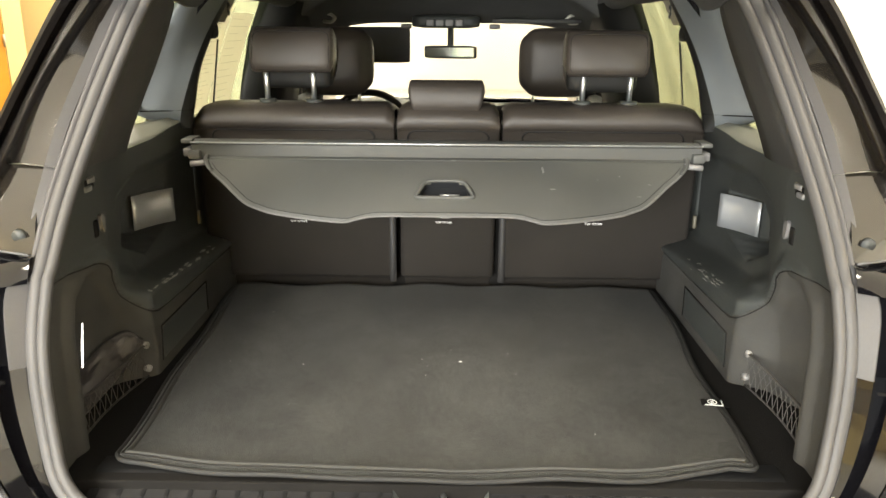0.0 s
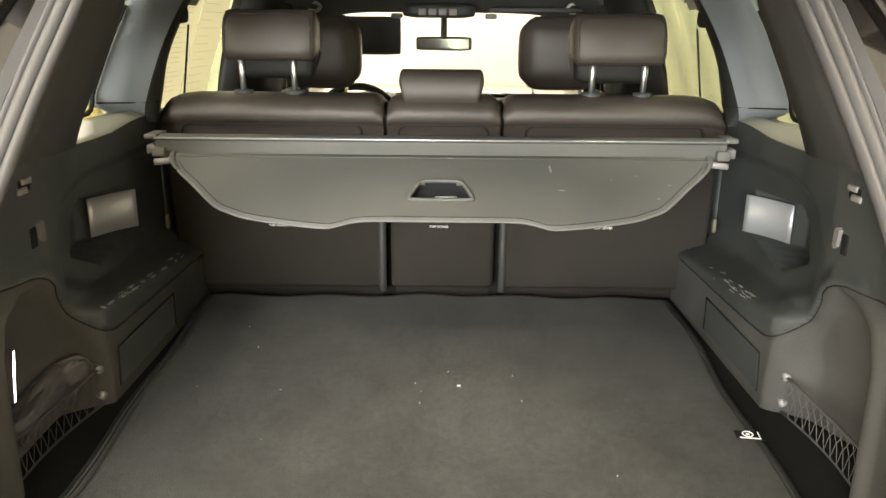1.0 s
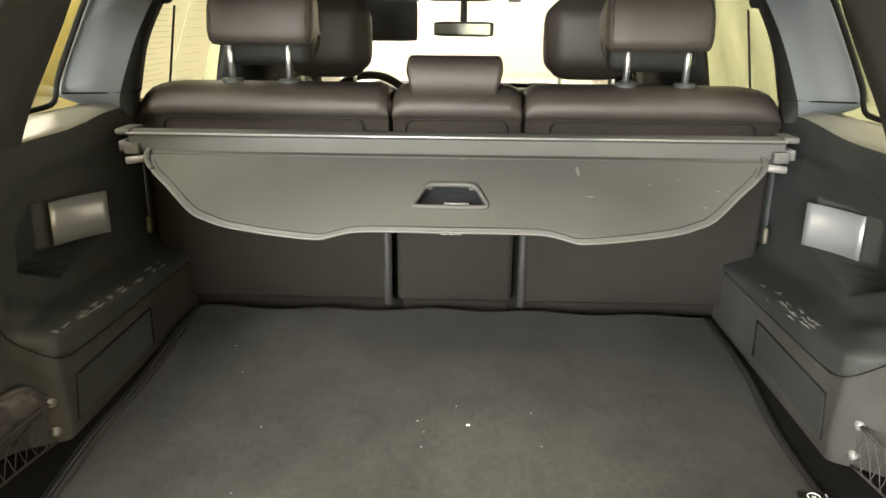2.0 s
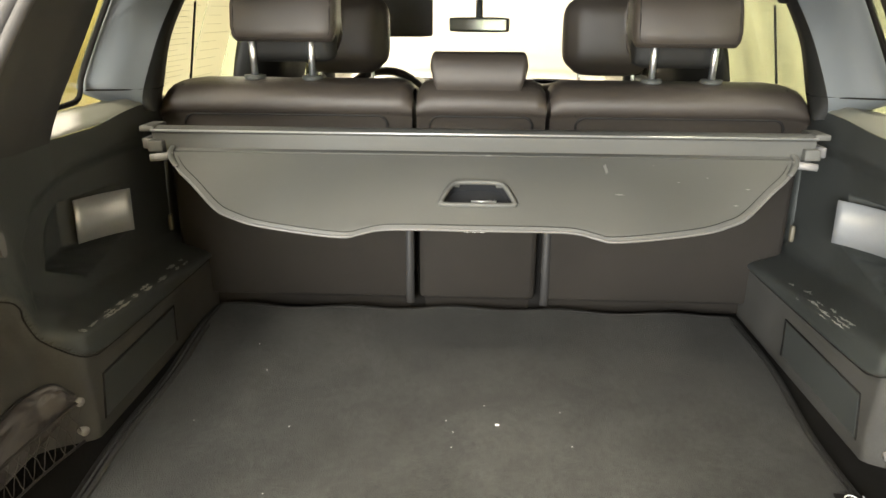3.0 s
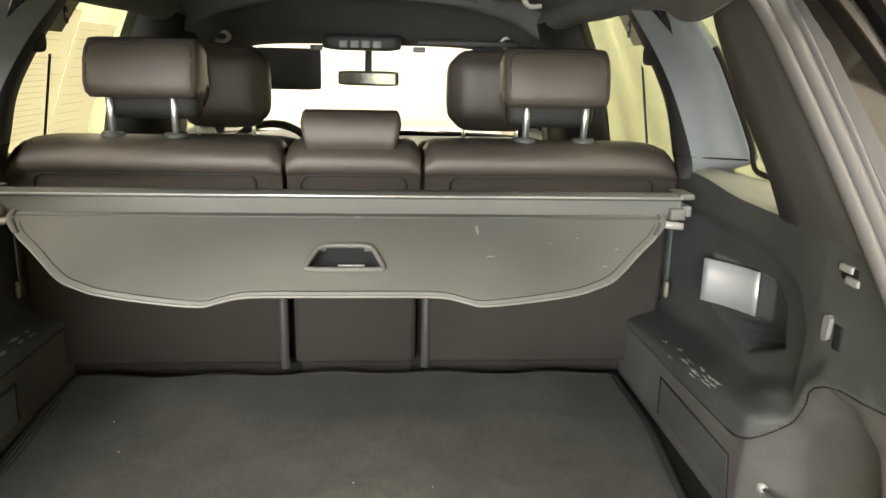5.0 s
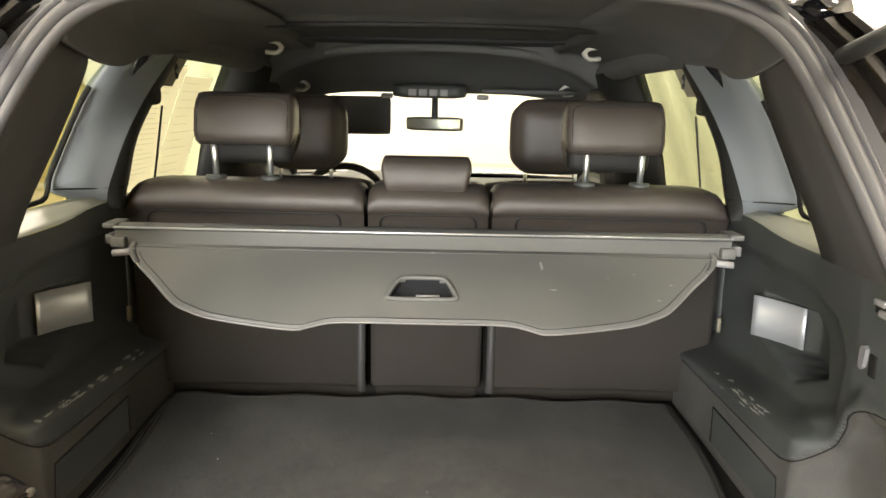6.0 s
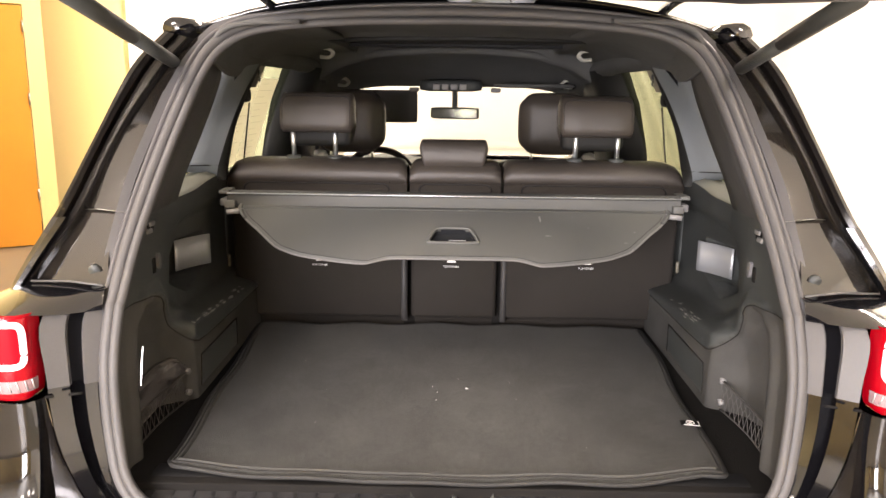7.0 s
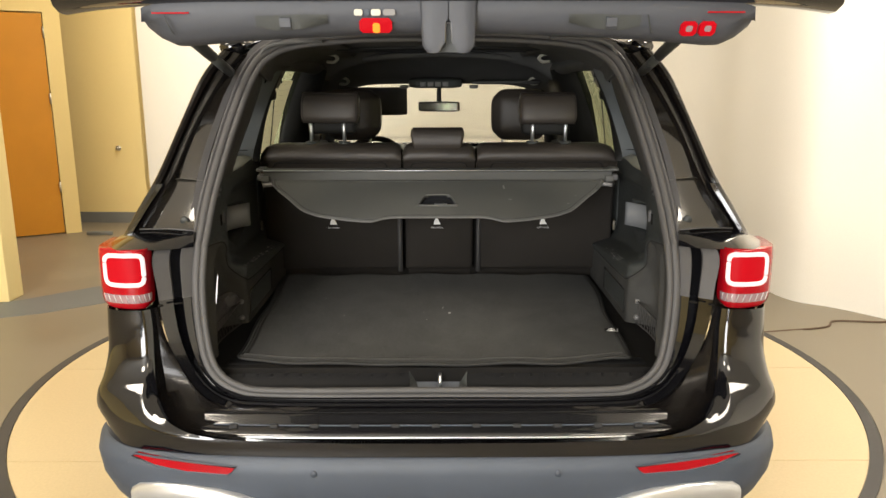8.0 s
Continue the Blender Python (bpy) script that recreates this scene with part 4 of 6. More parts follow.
    tube(bm, spline([(s * 0.70, 2.06, 1.560), (s * 0.665, 2.22, 1.545), (s * 0.635, 2.50, 1.520), (s * 0.63, 2.9, 1.515), (s * 0.625, 3.5, 1.45)], 5), 0.056, 10, squash=0.75)
    part("roof_side_trim", bm, HEADLINER, car)
    # rear corner of the headliner, a rounded lobe over the pillar trims
    def lobe_at(k, v):
        y = 1.555 + 0.80 * k
        low = float(np.interp(y, lobe_y, lobe_z))
        x_low = 0.566 + 0.062 * float(smoothstep(1.56, 2.15, y))
        b = 1.0 - v
        return Vector((s * (0.36 + (x_low - 0.36) * (1 - b ** 2.6)), y, low + (1.5745 - 0.010 * float(smoothstep(1.70, 1.56, y)) - low) * (1 - v ** 2.6)))
    lobe = sheet(bmesh.new(), lobe_at, [i / 48 for i in range(49)], [math.sin(i / 20 * math.pi / 2) ** 0.8 for i in range(21)])
    solid(part("headliner_corner", lobe, HEADLINER, car, "rounded corner of the headliner"), 0.010, 1.0 if s > 0 else -1.0)
    # grab handles
    for hy, hz, hx, ln in ((2.80, 1.548, 0.535, 0.12), (3.42, 1.442, 0.560, 0.12)):
        bm = bmesh.new()
        tube(bm, spline([(s * (hx + 0.060), hy + 0.03, hz + 0.022), (s * (hx + 0.0), hy, hz + 0.014), (s * (hx - 0.040), hy - 0.006, hz + 0.010), (s * (hx - 0.056), hy, hz - 0.006), (s * (hx - 0.040), hy + 0.006, hz - 0.022), (s * (hx - 0.005), hy + 0.012, hz - 0.020)], 5), 0.0105, 8, squash=0.7)
        part("grab_handle", bm, HANDLE, car, "pale grab handle in the roof")

# floors
part("load_floor", boxed(-0.84, 0.84, 1.115, 2.16, 0.60, 0.646, bevel=0.004), FLOORCLOTH, car, "black felt load floor", smooth=False)
part("cabin_floor", boxed(-0.80, 0.80, 2.16, 4.3, 0.30, 0.36), FLOORCLOTH, car, smooth=False)
# sill plate with its latch recess
SILL = [(1.190, 0.648), (1.150, 0.649), (1.136, 0.645), (1.126, 0.634), (1.098, 0.624), (1.085, 0.610), (1.078, 0.6045), (1.050, 0.602)]
bm = bmesh.new()
for x0, x1 in ((-0.60, -0.075), (0.085, 0.60)):
    loft(bm, [[Vector((x, y, z)) for y, z in SILL] for x in np.linspace(x0, x1, 20)])
sill = part("sill_plate", bm, SILLPLASTIC, car, "ribbed black plastic load sill")
for k in range(30):
    x = -0.585 + k * 0.0405
    if abs(x - 0.005) > 0.10:
        part("rib", prism(bmesh.new(), [(x - 0.004, 1.125, 0.632), (x - 0.004, 1.125, 0.6350), (x - 0.004, 1.099, 0.6262), (x - 0.004, 1.099, 0.622)], (0.007, 0, 0)), SILLPLASTIC, sill, smooth=False)
bm = bmesh.new()
loft(bm, [[Vector((cx, y, z)) for cx in np.linspace(-w + 0.005, w + 0.005, 7)] for y, z, w in ((1.13, 0.645, 0.080), (1.118, 0.605, 0.062), (1.08, 0.594, 0.055), (1.052, 0.590, 0.052))])
plate = part("latch_plate", bm, LATCHMETAL, car, "satin metal latch recess", smooth=False)
for sx in (-1, 1):
    bm = bmesh.new()
    loft(bm, [[Vector((0.005 + sx * a, y, z)) for a, z in ((w, z0), (0.082, 0.640 if y > 1.1 else 0.604))] for y, z0, w in ((1.13, 0.646, 0.080), (1.118, 0.606, 0.062), (1.08, 0.595, 0.055), (1.052, 0.591, 0.052))])
    part("cheek", bm, TRIM, plate, smooth=False)
bm = bmesh.new()
tube(bm, [(0.010, 1.118, 0.606), (0.010, 1.112, 0.628), (0.010, 1.090, 0.628), (0.010, 1.085, 0.598)], 0.005, 8)
part("striker", bm, CHROME, plate, "chrome latch striker")

# headliner with its sunroof opening
SUN = [(-0.42, 2.30), (0.42, 2.30), (0.42, 3.10), (-0.42, 3.10)]


def head_z(x, y):
    z = 1.583 - 0.095 * abs(x / 0.63) ** 6 - 0.17 * float(smoothstep(3.25, 3.72, y)) - 0.012 * float(smoothstep(1.75, 1.62, y))
    z -= 0.012 * float(smoothstep(-0.10, 0.0, inside(SUN, x, y))) * (1 if inside(SUN, x, y) < 0 else 0)
    # the header in front of the opening hangs lower, more so at its ends
    z -= (0.012 + 0.045 * min(1.2, abs(x) / 0.46) ** 2) * float(smoothstep(3.06, 3.13, y)) * float(smoothstep(3.62, 3.30, y))
    return z + 0.045 * float(smoothstep(0.0, 0.02, inside(SUN, x, y)))


head = part("headliner", sheet(bmesh.new(), lambda x, y: Vector((x, y, head_z(x, y))), [-0.64 + 0.02 * i for i in range(65)], [1.60 + 0.02 * i for i in range(104)]), HEADLINER, car, "black fabric headliner with sunroof frame")
part("sunroof_blind", boxed(-0.43, 0.43, 2.29, 3.11, 1.580, 1.59), BLIND, car, "dark closed sunroof blind", smooth=False)
bm = bmesh.new()
tube(bm, spline([(-0.36, 2.30, 1.566), (0.0, 2.27, 1.570), (0.36, 2.30, 1.568), (0.43, 2.38, 1.570), (0.43, 2.70, 1.572), (0.43, 3.0, 1.562)], 6), 0.010, 8)
tube(bm, spline([(-0.36, 2.30, 1.566), (-0.43, 2.38, 1.570), (-0.43, 2.70, 1.572), (-0.43, 3.0, 1.562)], 6), 0.010, 8)
part("sunroof_rim", bm, DARKTRIM, car, "padded rim round the sunroof")
bm = bmesh.new()
tube(bm, spline([(-0.60, 3.22, 1.488), (-0.50, 3.16, 1.524), (-0.36, 3.11, 1.551), (-0.18, 3.08, 1.565), (0.0, 3.075, 1.569), (0.18, 3.08, 1.565), (0.36, 3.11, 1.551), (0.50, 3.16, 1.524), (0.60, 3.22, 1.488)], 6), 0.020, 10, squash=0.8)
part("header_arch", bm, HEADLINER, car, "arched padded header before the windscreen")
part("sunroof_beam", boxed(-0.42, 0.42, 2.80, 2.84, 1.570, 1.585, bevel=0.005), BLIND, car)

# dashboard, steering wheel, mirror, visor
dash = sheet(bmesh.new(), lambda x, k: Vector((x, 3.62 + 0.62 * k, 0.93 + 0.075 * math.sin(math.pi * min(1, k * 1.4) * 0.5) - (0.35 if k == 0 else 0) + 0.03 * math.exp(-((x + 0.37) / 0.16) ** 2))), [-0.76 + 0.04 * i for i in range(39)], [0, 0.02, 0.08, 0.2, 0.4, 0.7, 1.0])
part("dashboard", dash, TRIM, car, "black dashboard")
bm = bmesh.new()
mw = pose(-0.37, 3.42, 0.95, 62, 0, 0)
tube(bm, [mw @ Vector((0.185 * math.cos(i * math.tau / 32), 0.185 * math.sin(i * math.tau / 32), 0)) for i in range(32)], 0.016, 8, True)
wheel = part("steering_wheel", bm, LEATHER, car, "black leather steering wheel")
bm = bmesh.new()
cushion(bm, 0, 0, 0, 0.14, 0.10, 0.04, 0.015, 3, m=mw)
for a in (0, 180, 270):
    e = mw @ Vector((0.18 * math.cos(radians(a)), 0.18 * math.sin(radians(a)), 0))
    tube(bm, [mw @ Vector((0, 0, 0)), e], 0.012, 6)
part("hub", bm, TRIM, wheel)
turn = Matrix.Translation((0.02, 0.005, -0.009)) @ Matrix.Translation((-0.02, 3.60, 0)) @ pose(0, 0, 0, 0, 0, -13) @ Matrix.Translation((0.02, -3.60, 0))
bm = cushioned(-0.02, 3.60, 1.300, 0.245, 0.04, 0.058, 0.012, 5)
bmesh.ops.transform(bm, matrix=turn, verts=bm.verts)
mirror = part("rear_mirror", bm, TRIM, car, "rear view mirror")
part("mirror_glass", boxed(-0.137, 0.097, 3.576, 3.5795, 1.276, 1.324, bevel=0.004, seg=2, m=turn), MIRRORGLASS, mirror, smooth=False)
bm = bmesh.new()
tube(bm, [(0.0, 3.615, 1.31), (0.0, 3.64, 1.40)], 0.014, 8)
part("mirror_stalk", bm, TRIM, mirror)
console = part("roof_console", cushioned(-0.02, 3.54, 1.425, 0.30, 0.22, 0.055, 0.02, 4), TRIM, car, "grey roof console with map lights")
for k in range(4):
    part("button", boxed(-0.105 + k * 0.042, -0.073 + k * 0.042, 3.424, 3.432, 1.405, 1.432, bevel=0.003), BRIGHTPLASTIC, console, "pale console switch")
for s, flip in ((-1, 1), (1, 0)):
    if flip:
        bm = cushioned(-0.375, 3.585, 1.322, 0.38, 0.022, 0.160, 0.011, 5)
    else:
        bm = cushioned(0.375, 3.46, 1.428, 0.38, 0.160, 0.020, 0.009, 5)
    vis = part("sun_visor", bm, HEADLINER, car, "black sun visor folded down" if flip else "black sun visor folded up")
    part("visor_clip", cushioned(s * 0.20, 3.56, 1.405, 0.05, 0.02, 0.022, 0.006, 3), BRIGHTPLASTIC, vis, "pale visor clip")
# hidden dark panel added to stop light leaking through the seat gaps
part("seat_gap_blocker", boxed(-0.70, 0.70, 2.170, 2.182, 0.50, 1.06), FLOORCLOTH, car, smooth=False)


EDGESTRIP = material("grey_edge_strip", (0.027, 0.026, 0.025), 0.5, var=0.2)
# ---- rear seats ----
def rear_seat(name, x0, x1, label, head, posts, head_z):
    seat = thing(name, label, "seat", ((x0 + x1) / 2, 2.16, 0.36), "rear seats")
    o = seat.location
    w = x1 - x0
    cx = (x0 + x1) / 2
    loc = lambda x, y, z: (x - o.x, y - o.y, z - o.z)
    # backrest: leather cap on a felt back
    bm = bmesh.new()
    prof = [(2.168, 0.630), (2.166, 0.680), (2.128, 0.684), (2.113, 0.694), (2.107, 0.80), (2.098, 0.95), (2.088, 1.07), (2.086, 1.10)]
    rows = []
    for x, dy in ((x0 + 0.006, 0.02), (x0 + 0.010, 0.006), (x0 + 0.022, 0.0), (cx, 0.0), (x1 - 0.022, 0.0), (x1 - 0.010, 0.006), (x1 - 0.006, 0.02)):
        rows.append([Vector(loc(x, y + dy, z)) for y, z in prof])
    part("backrest", loft(bm, rows), SEATBACK, seat, "black felt rear of the backrest")
    core = part("core", cushioned(*loc(cx, 2.20, 0.93), w - 0.01, 0.15, 0.50, 0.03, 5), LEATHER, seat, "black leather backrest front")
    # leather roll along the top with an inset panel below it
    bm = bmesh.new()
    n = 12
    ends = [(x0 + 0.003, 0.80), (x0 + 0.012, 0.93), (x0 + 0.03, 1.0), (cx, 1.0), (x1 - 0.03, 1.0), (x1 - 0.012, 0.93), (x1 - 0.003, 0.80)]
    if abs(x0) > 0.6:
        ends = [(x0 + 0.003, 0.50), (x0 + 0.008, 0.70), (x0 + 0.022, 0.87), (x0 + 0.045, 0.96), (x0 + 0.08, 1.0)] + ends[3:]
    if abs(x1) > 0.6:
        ends = ends[:-3] + [(x1 - 0.08, 1.0), (x1 - 0.045, 0.96), (x1 - 0.022, 0.87), (x1 - 0.008, 0.70), (x1 - 0.003, 0.50)]
    rows = []
    for x, k in ends:
        top = 1.09 + 0.105 * k
        yc, hw = 2.155, 0.083 * (0.8 + 0.2 * k)
        ring = [(yc - hw + 0.014, 1.04), (yc - hw + 0.010, 1.09), (yc - hw + 0.010, 1.122 + 0.2 * (top - 1.195)), (yc - hw + 0.002, 1.128 + 0.3 * (top - 1.195)), (yc - hw - 0.008, 1.140 + 0.4 * (top - 1.195)), (yc - hw - 0.007, top - 0.032), (yc - hw + 0.014, top - 0.010), (yc - 0.03, top), (yc + 0.03, top), (yc + hw - 0.02, top - 0.012), (yc + hw, top - 0.05), (yc + hw, 1.04)]
        rows.append([Vector(loc(x, y, z)) for y, z in ring])
    cap = part("leather_cap", loft(bm, rows), LEATHER, seat, "black leather top roll with seams")
    bm = bmesh.new()
    e = 0.058 if w > 0.4 else 0.032
    inset = [(x0 + e, 1.05), (x0 + e, 1.108), (x0 + e + 0.006, 1.118), (x0 + e + 0.018, 1.124), (x1 - e - 0.018, 1.124), (x1 - e - 0.006, 1.118), (x1 - e, 1.108), (x1 - e, 1.05)]
    tube(bm, [loc(x, 2.0795, z) for x, z in inset], 0.0032, 6)
    part("seam", bm, STITCH, cap)
    for x in ([x0 + 0.055, x1 - 0.055] if w > 0.4 else []):
        bm = bmesh.new()
        tube(bm, [loc(x, 2.0725, 1.128), loc(x, 2.075, 1.165), loc(x, 2.094, 1.187)], 0.0016, 5)
        part("seam", bm, STITCH, cap)
    part("seat_cushion", cushioned(*loc(cx, 2.50, 0.60), w - 0.01, 0.50, 0.17, 0.05, 6, 0.01), LEATHER, seat)
    # headrest
    hx0, hx1 = head
    z0, z1 = head_z
    tall = z1 - z0 > 0.1
    bm = bmesh.new()
    hw = (hx1 - hx0) / 2
    hc = (hx0 + hx1) / 2
    if tall:
        rows = []
        prof = [(0.0, 0.0, 0.93), (-0.012, 0.010, 0.975), (-0.014, 0.03, 1.0), (-0.006, 0.075, 1.0), (0.004, z1 - z0 - 0.018, 0.985), (0.018, z1 - z0, 0.95), (0.055, z1 - z0 + 0.004, 0.93), (0.095, z1 - z0 - 0.015, 0.93), (0.118, z1 - z0 - 0.06, 0.95), (0.126, 0.0, 0.9), (0.122, -0.024, 0.85), (0.106, -0.030, 0.8), (0.092, -0.014, 0.8), (0.082, 0.002, 0.85), (0.03, 0.0, 0.9)]
        us = [-1, -0.97, -0.9, -0.78, -0.4, 0, 0.4, 0.78, 0.9, 0.97, 1]
        ring_of = lambda u: [Vector(loc(hc + u * hw * k, 2.075 + dy + 0.045 * max(0, abs(u) - 0.78) ** 1.2 * 1.5 + (0.02 if abs(u) > 0.99 else 0), z0 + dz - (0.012 if abs(u) > 0.99 and dz > 0.06 else 0) + (0.012 if abs(u) > 0.99 and dz < 0.02 else 0))) for dy, dz, k in prof]
        loft(bm, [ring_of(u) for u in us], closed=True, caps=True)
        # separate front wing seen past the pad
        rest = part("headrest", bm, LEATHER, seat, "black leather headrest on chrome posts")
        # black block stands in for the shade under the pad
        part("headrest_underside", cushioned(*loc(hc, 2.165, z0 - 0.005), (hx1 - hx0) * 0.86, 0.06, 0.085, 0.022, 5), DARKTRIM, rest, "lower part of the headrest, underside shade painted black")
        bm = bmesh.new()
        sq = [(hc + hw * 0.90 * math.copysign(abs(math.cos(a)) ** 0.25, math.cos(a)), z0 + (z1 - z0) * (0.50 + 0.44 * math.copysign(abs(math.sin(a)) ** 0.25, math.sin(a)))) for a in (i * math.tau / 40 for i in range(40))]
        tube(bm, [loc(x, 2.075 + float(np.interp(z - z0, [0, 0.03, 0.075, z1 - z0 - 0.018, z1 - z0], [-0.006, -0.014, -0.006, 0.004, 0.012])) + 0.045 * max(0, abs(x - hc) / hw - 0.78) ** 1.2 * 1.5 - 0.0005, z) for x, z in sq], 0.0014, 5, True)
        part("seam", bm, STITCH, rest)
        for px in posts:
            bm = bmesh.new()
            tube(bm, [loc(px, 2.128, z0 + 0.02), loc(px, 2.140, 1.195)], 0.0075, 12)
            part("post", bm, CHROME, rest, "chrome post")
            bm = bmesh.new()
            tube(bm, [loc(px, 2.140, 1.19), loc(px, 2.140, 1.203)], 0.024, 18)
            part("collar", bm, TRIM, rest, "black plastic collar")
    else:
        rows = []
        prof = [(0.004, -0.006, 0.86), (-0.006, 0.004, 0.89), (-0.010, 0.03, 0.95), (-0.004, 0.062, 1.0), (0.010, 0.078, 0.985), (0.05, 0.082, 0.96), (0.09, 0.06, 0.95), (0.09, 0.0, 0.9), (0.05, -0.01, 0.86)]
        us = [-1, -0.96, -0.88, -0.4, 0, 0.4, 0.88, 0.96, 1]
        loft(bm, [[Vector(loc(hc + u * hw * k, 2.085 + dy + (0.018 if abs(u) > 0.99 else 0), z0 + dz * (z1 - z0) / 0.082 - (0.010 if abs(u) > 0.99 and dz > 0.04 else 0))) for dy, dz, k in prof] for u in us], closed=True, caps=True)
        part("headrest", bm, LEATHER, seat, "low black leather middle headrest")
    return seat


seat_l = rear_seat("rear_seat", -0.705, -0.142, "wide black leather outer rear seat", (-0.533, -0.306), (-0.502, -0.372), (1.278, 1.393))
seat_c = rear_seat("rear_seat", -0.138, 0.148, "narrow black leather middle rear seat", (-0.107, 0.105), (), (1.178, 1.258))
seat_r = rear_seat("rear_seat", 0.152, 0.710, "wide black leather outer rear seat", (0.318, 0.544), (0.377, 0.507), (1.272, 1.390))
for seat, x in ((seat_l, -0.148), (seat_r, 0.158)):
    o = seat.location
    bm = bmesh.new()
    w = -1 if x < 0 else 1
    loft(bm, [[Vector((x + w * dx - o.x, y + dy - o.y, z - o.z)) for dx, dy in ((-0.004, 0.006), (0.0, 0.0), (0.012, -0.001), (0.016, 0.006))] for y, z in ((2.118, 0.672), (2.105, 0.70), (2.103, 0.80), (2.095, 0.95), (2.080, 1.06))])
    part("edge_strip", bm, EDGESTRIP, seat, "grey edge strip")
# child seat anchor labels
def lettering(parent, text, place, size):
    cu = bpy.data.curves.new("lettering", "FONT")
    cu.body, cu.size, cu.align_x, cu.extrude = text, size, "CENTER", 0.0004
    tmp = bpy.data.objects.new("lettering", cu)
    me = bpy.data.meshes.new_from_object(tmp)
    bpy.data.objects.remove(tmp)
    me.materials.append(WHITE)
    ob = new("lettering", me)
    ob.parent = parent
    ob.matrix_basis = Matrix.Translation(place) @ pose(0, 0, 0, 90, 0, 0)
    return ob


for seat, x in ((seat_l, -0.422), (seat_c, -0.005), (seat_r, 0.422)):
    o = seat.location
    bm = bmesh.new()
    at = lambda dx, dz: (x + dx - o.x, 2.092 - o.y, 0.868 + dz - o.z)
    prism(bm, [at(-0.012, 0.006), at(0.016, 0.006), at(0.010, 0.016), at(0.004, 0.032), at(-0.004, 0.030), at(-0.010, 0.018)], (0, 0.006, 0))
    part("anchor_label", bm, WHITE, seat, "small white anchor point mark", smooth=False)
    lettering(seat, "TOP TETHER", at(0, -0.010), 0.0085)


# ---- front seats ----
def front_seat(x, label):
    seat = thing("front_seat", label, "seat", (x, 2.9, 0.36), "front seats")
    part("backrest", cushioned(0, 0.05, 0.44, 0.52, 0.16, 0.62, 0.07, 8, 0.015), LEATHER, seat)
    part("seat_cushion", cushioned(0, 0.36, 0.16, 0.52, 0.52, 0.18, 0.06, 6, 0.01), LEATHER, seat)
    rest = part("headrest", cushioned(0.0, 0.0, 0.915, 0.27, 0.13, 0.235, 0.060, 8, 0.008), LEATHER, seat, "black leather front headrest")
    for px in (-0.085, 0.085):
        bm = bmesh.new()
        tube(bm, [(px, 0.01, 0.72), (px, 0.0, 0.84)], 0.006, 8)
        part("post", bm, CHROME, rest, "chrome post")
    return seat


front_seat(-0.425, "black leather driver's seat")
front_seat(0.403, "black leather front passenger seat")

PIPE2 = material("grey_bound_edge", (0.13, 0.127, 0.12), 0.5, var=0.2)
# ---- load cover ----
cover = thing("load_cover", "grey roller load cover pulled down over the load space", "load cover", (0, 1.90, 1.09))
CO = Vector((0, 1.90, 1.09))
bm = bmesh.new()
prof = [(1.955, 1.060), (1.962, 1.095), (1.950, 1.116), (1.915, 1.121), (1.893, 1.117), (1.888, 1.112), (1.893, 1.108), (1.897, 1.085), (1.905, 1.060), (1.93, 1.05)]
loft(bm, [[Vector((x, y, z)) - CO for y, z in prof] for x in np.linspace(-0.645, 0.645, 12)], closed=True, caps=True)
cass = sharp(part("cassette", bm, COVER, cover, "grey roller housing"), 40)
bm = bmesh.new()
tube(bm, [Vector((-0.645, 1.8875, 1.1145)) - CO, Vector((0.645, 1.8875, 1.1145)) - CO], 0.0022, 6)
part("edge_trim", bm, SATIN, cass, "thin bright edge line")
for s in (-1, 1):
    blk = lambda cx, cy, cz, sx, sy, sz, bv: boxed(cx - sx / 2, cx + sx / 2, cy - 1.90 - sy / 2, cy - 1.90 + sy / 2, cz - 1.09 - sz / 2, cz - 1.09 + sz / 2, bevel=bv, seg=2)
    part("end_cap", blk(s * 0.655, 1.925, 1.1165, 0.030, 0.07, 0.012, 0.004), COVER, cass)
    part("bracket", blk(s * 0.658, 1.925, 1.086, 0.024, 0.05, 0.022, 0.004), BRACKET, cass, "pale grey end bracket")
    part("bracket", blk(s * 0.636, 1.905, 1.084, 0.030, 0.05, 0.022, 0.003), COVER, cass)
# the stiff flap at its end
SLOPE = Vector((0, -0.117, -0.083)).normalized()
TOP = Vector((0, 1.905, 1.080))
FLAP_N = Vector((0, -0.083, 0.117)).normalized()
LOW = [(0.612, 0.0), (0.608, 0.022), (0.583, 0.066), (0.545, 0.105), (0.487, 0.165), (0.45, 0.185), (0.41, 0.199), (0.33, 0.213), (0.245, 0.2225), (0.215, 0.216), (0.18, 0.206), (0.13, 0.203), (0.0, 0.203)]
low_half = spline([(x, d, 0) for x, d in LOW], 4)
low = [(-p.x, p.y) for p in low_half] + [(p.x, p.y) for p in reversed(low_half[:-1])]


def on_flap(x, d, lift=0.0):
    return TOP + SLOPE * d + FLAP_N * (lift + 0.006 * math.sin(min(1, d / 0.22) * math.pi)) + Vector((x, 0, 0)) - CO


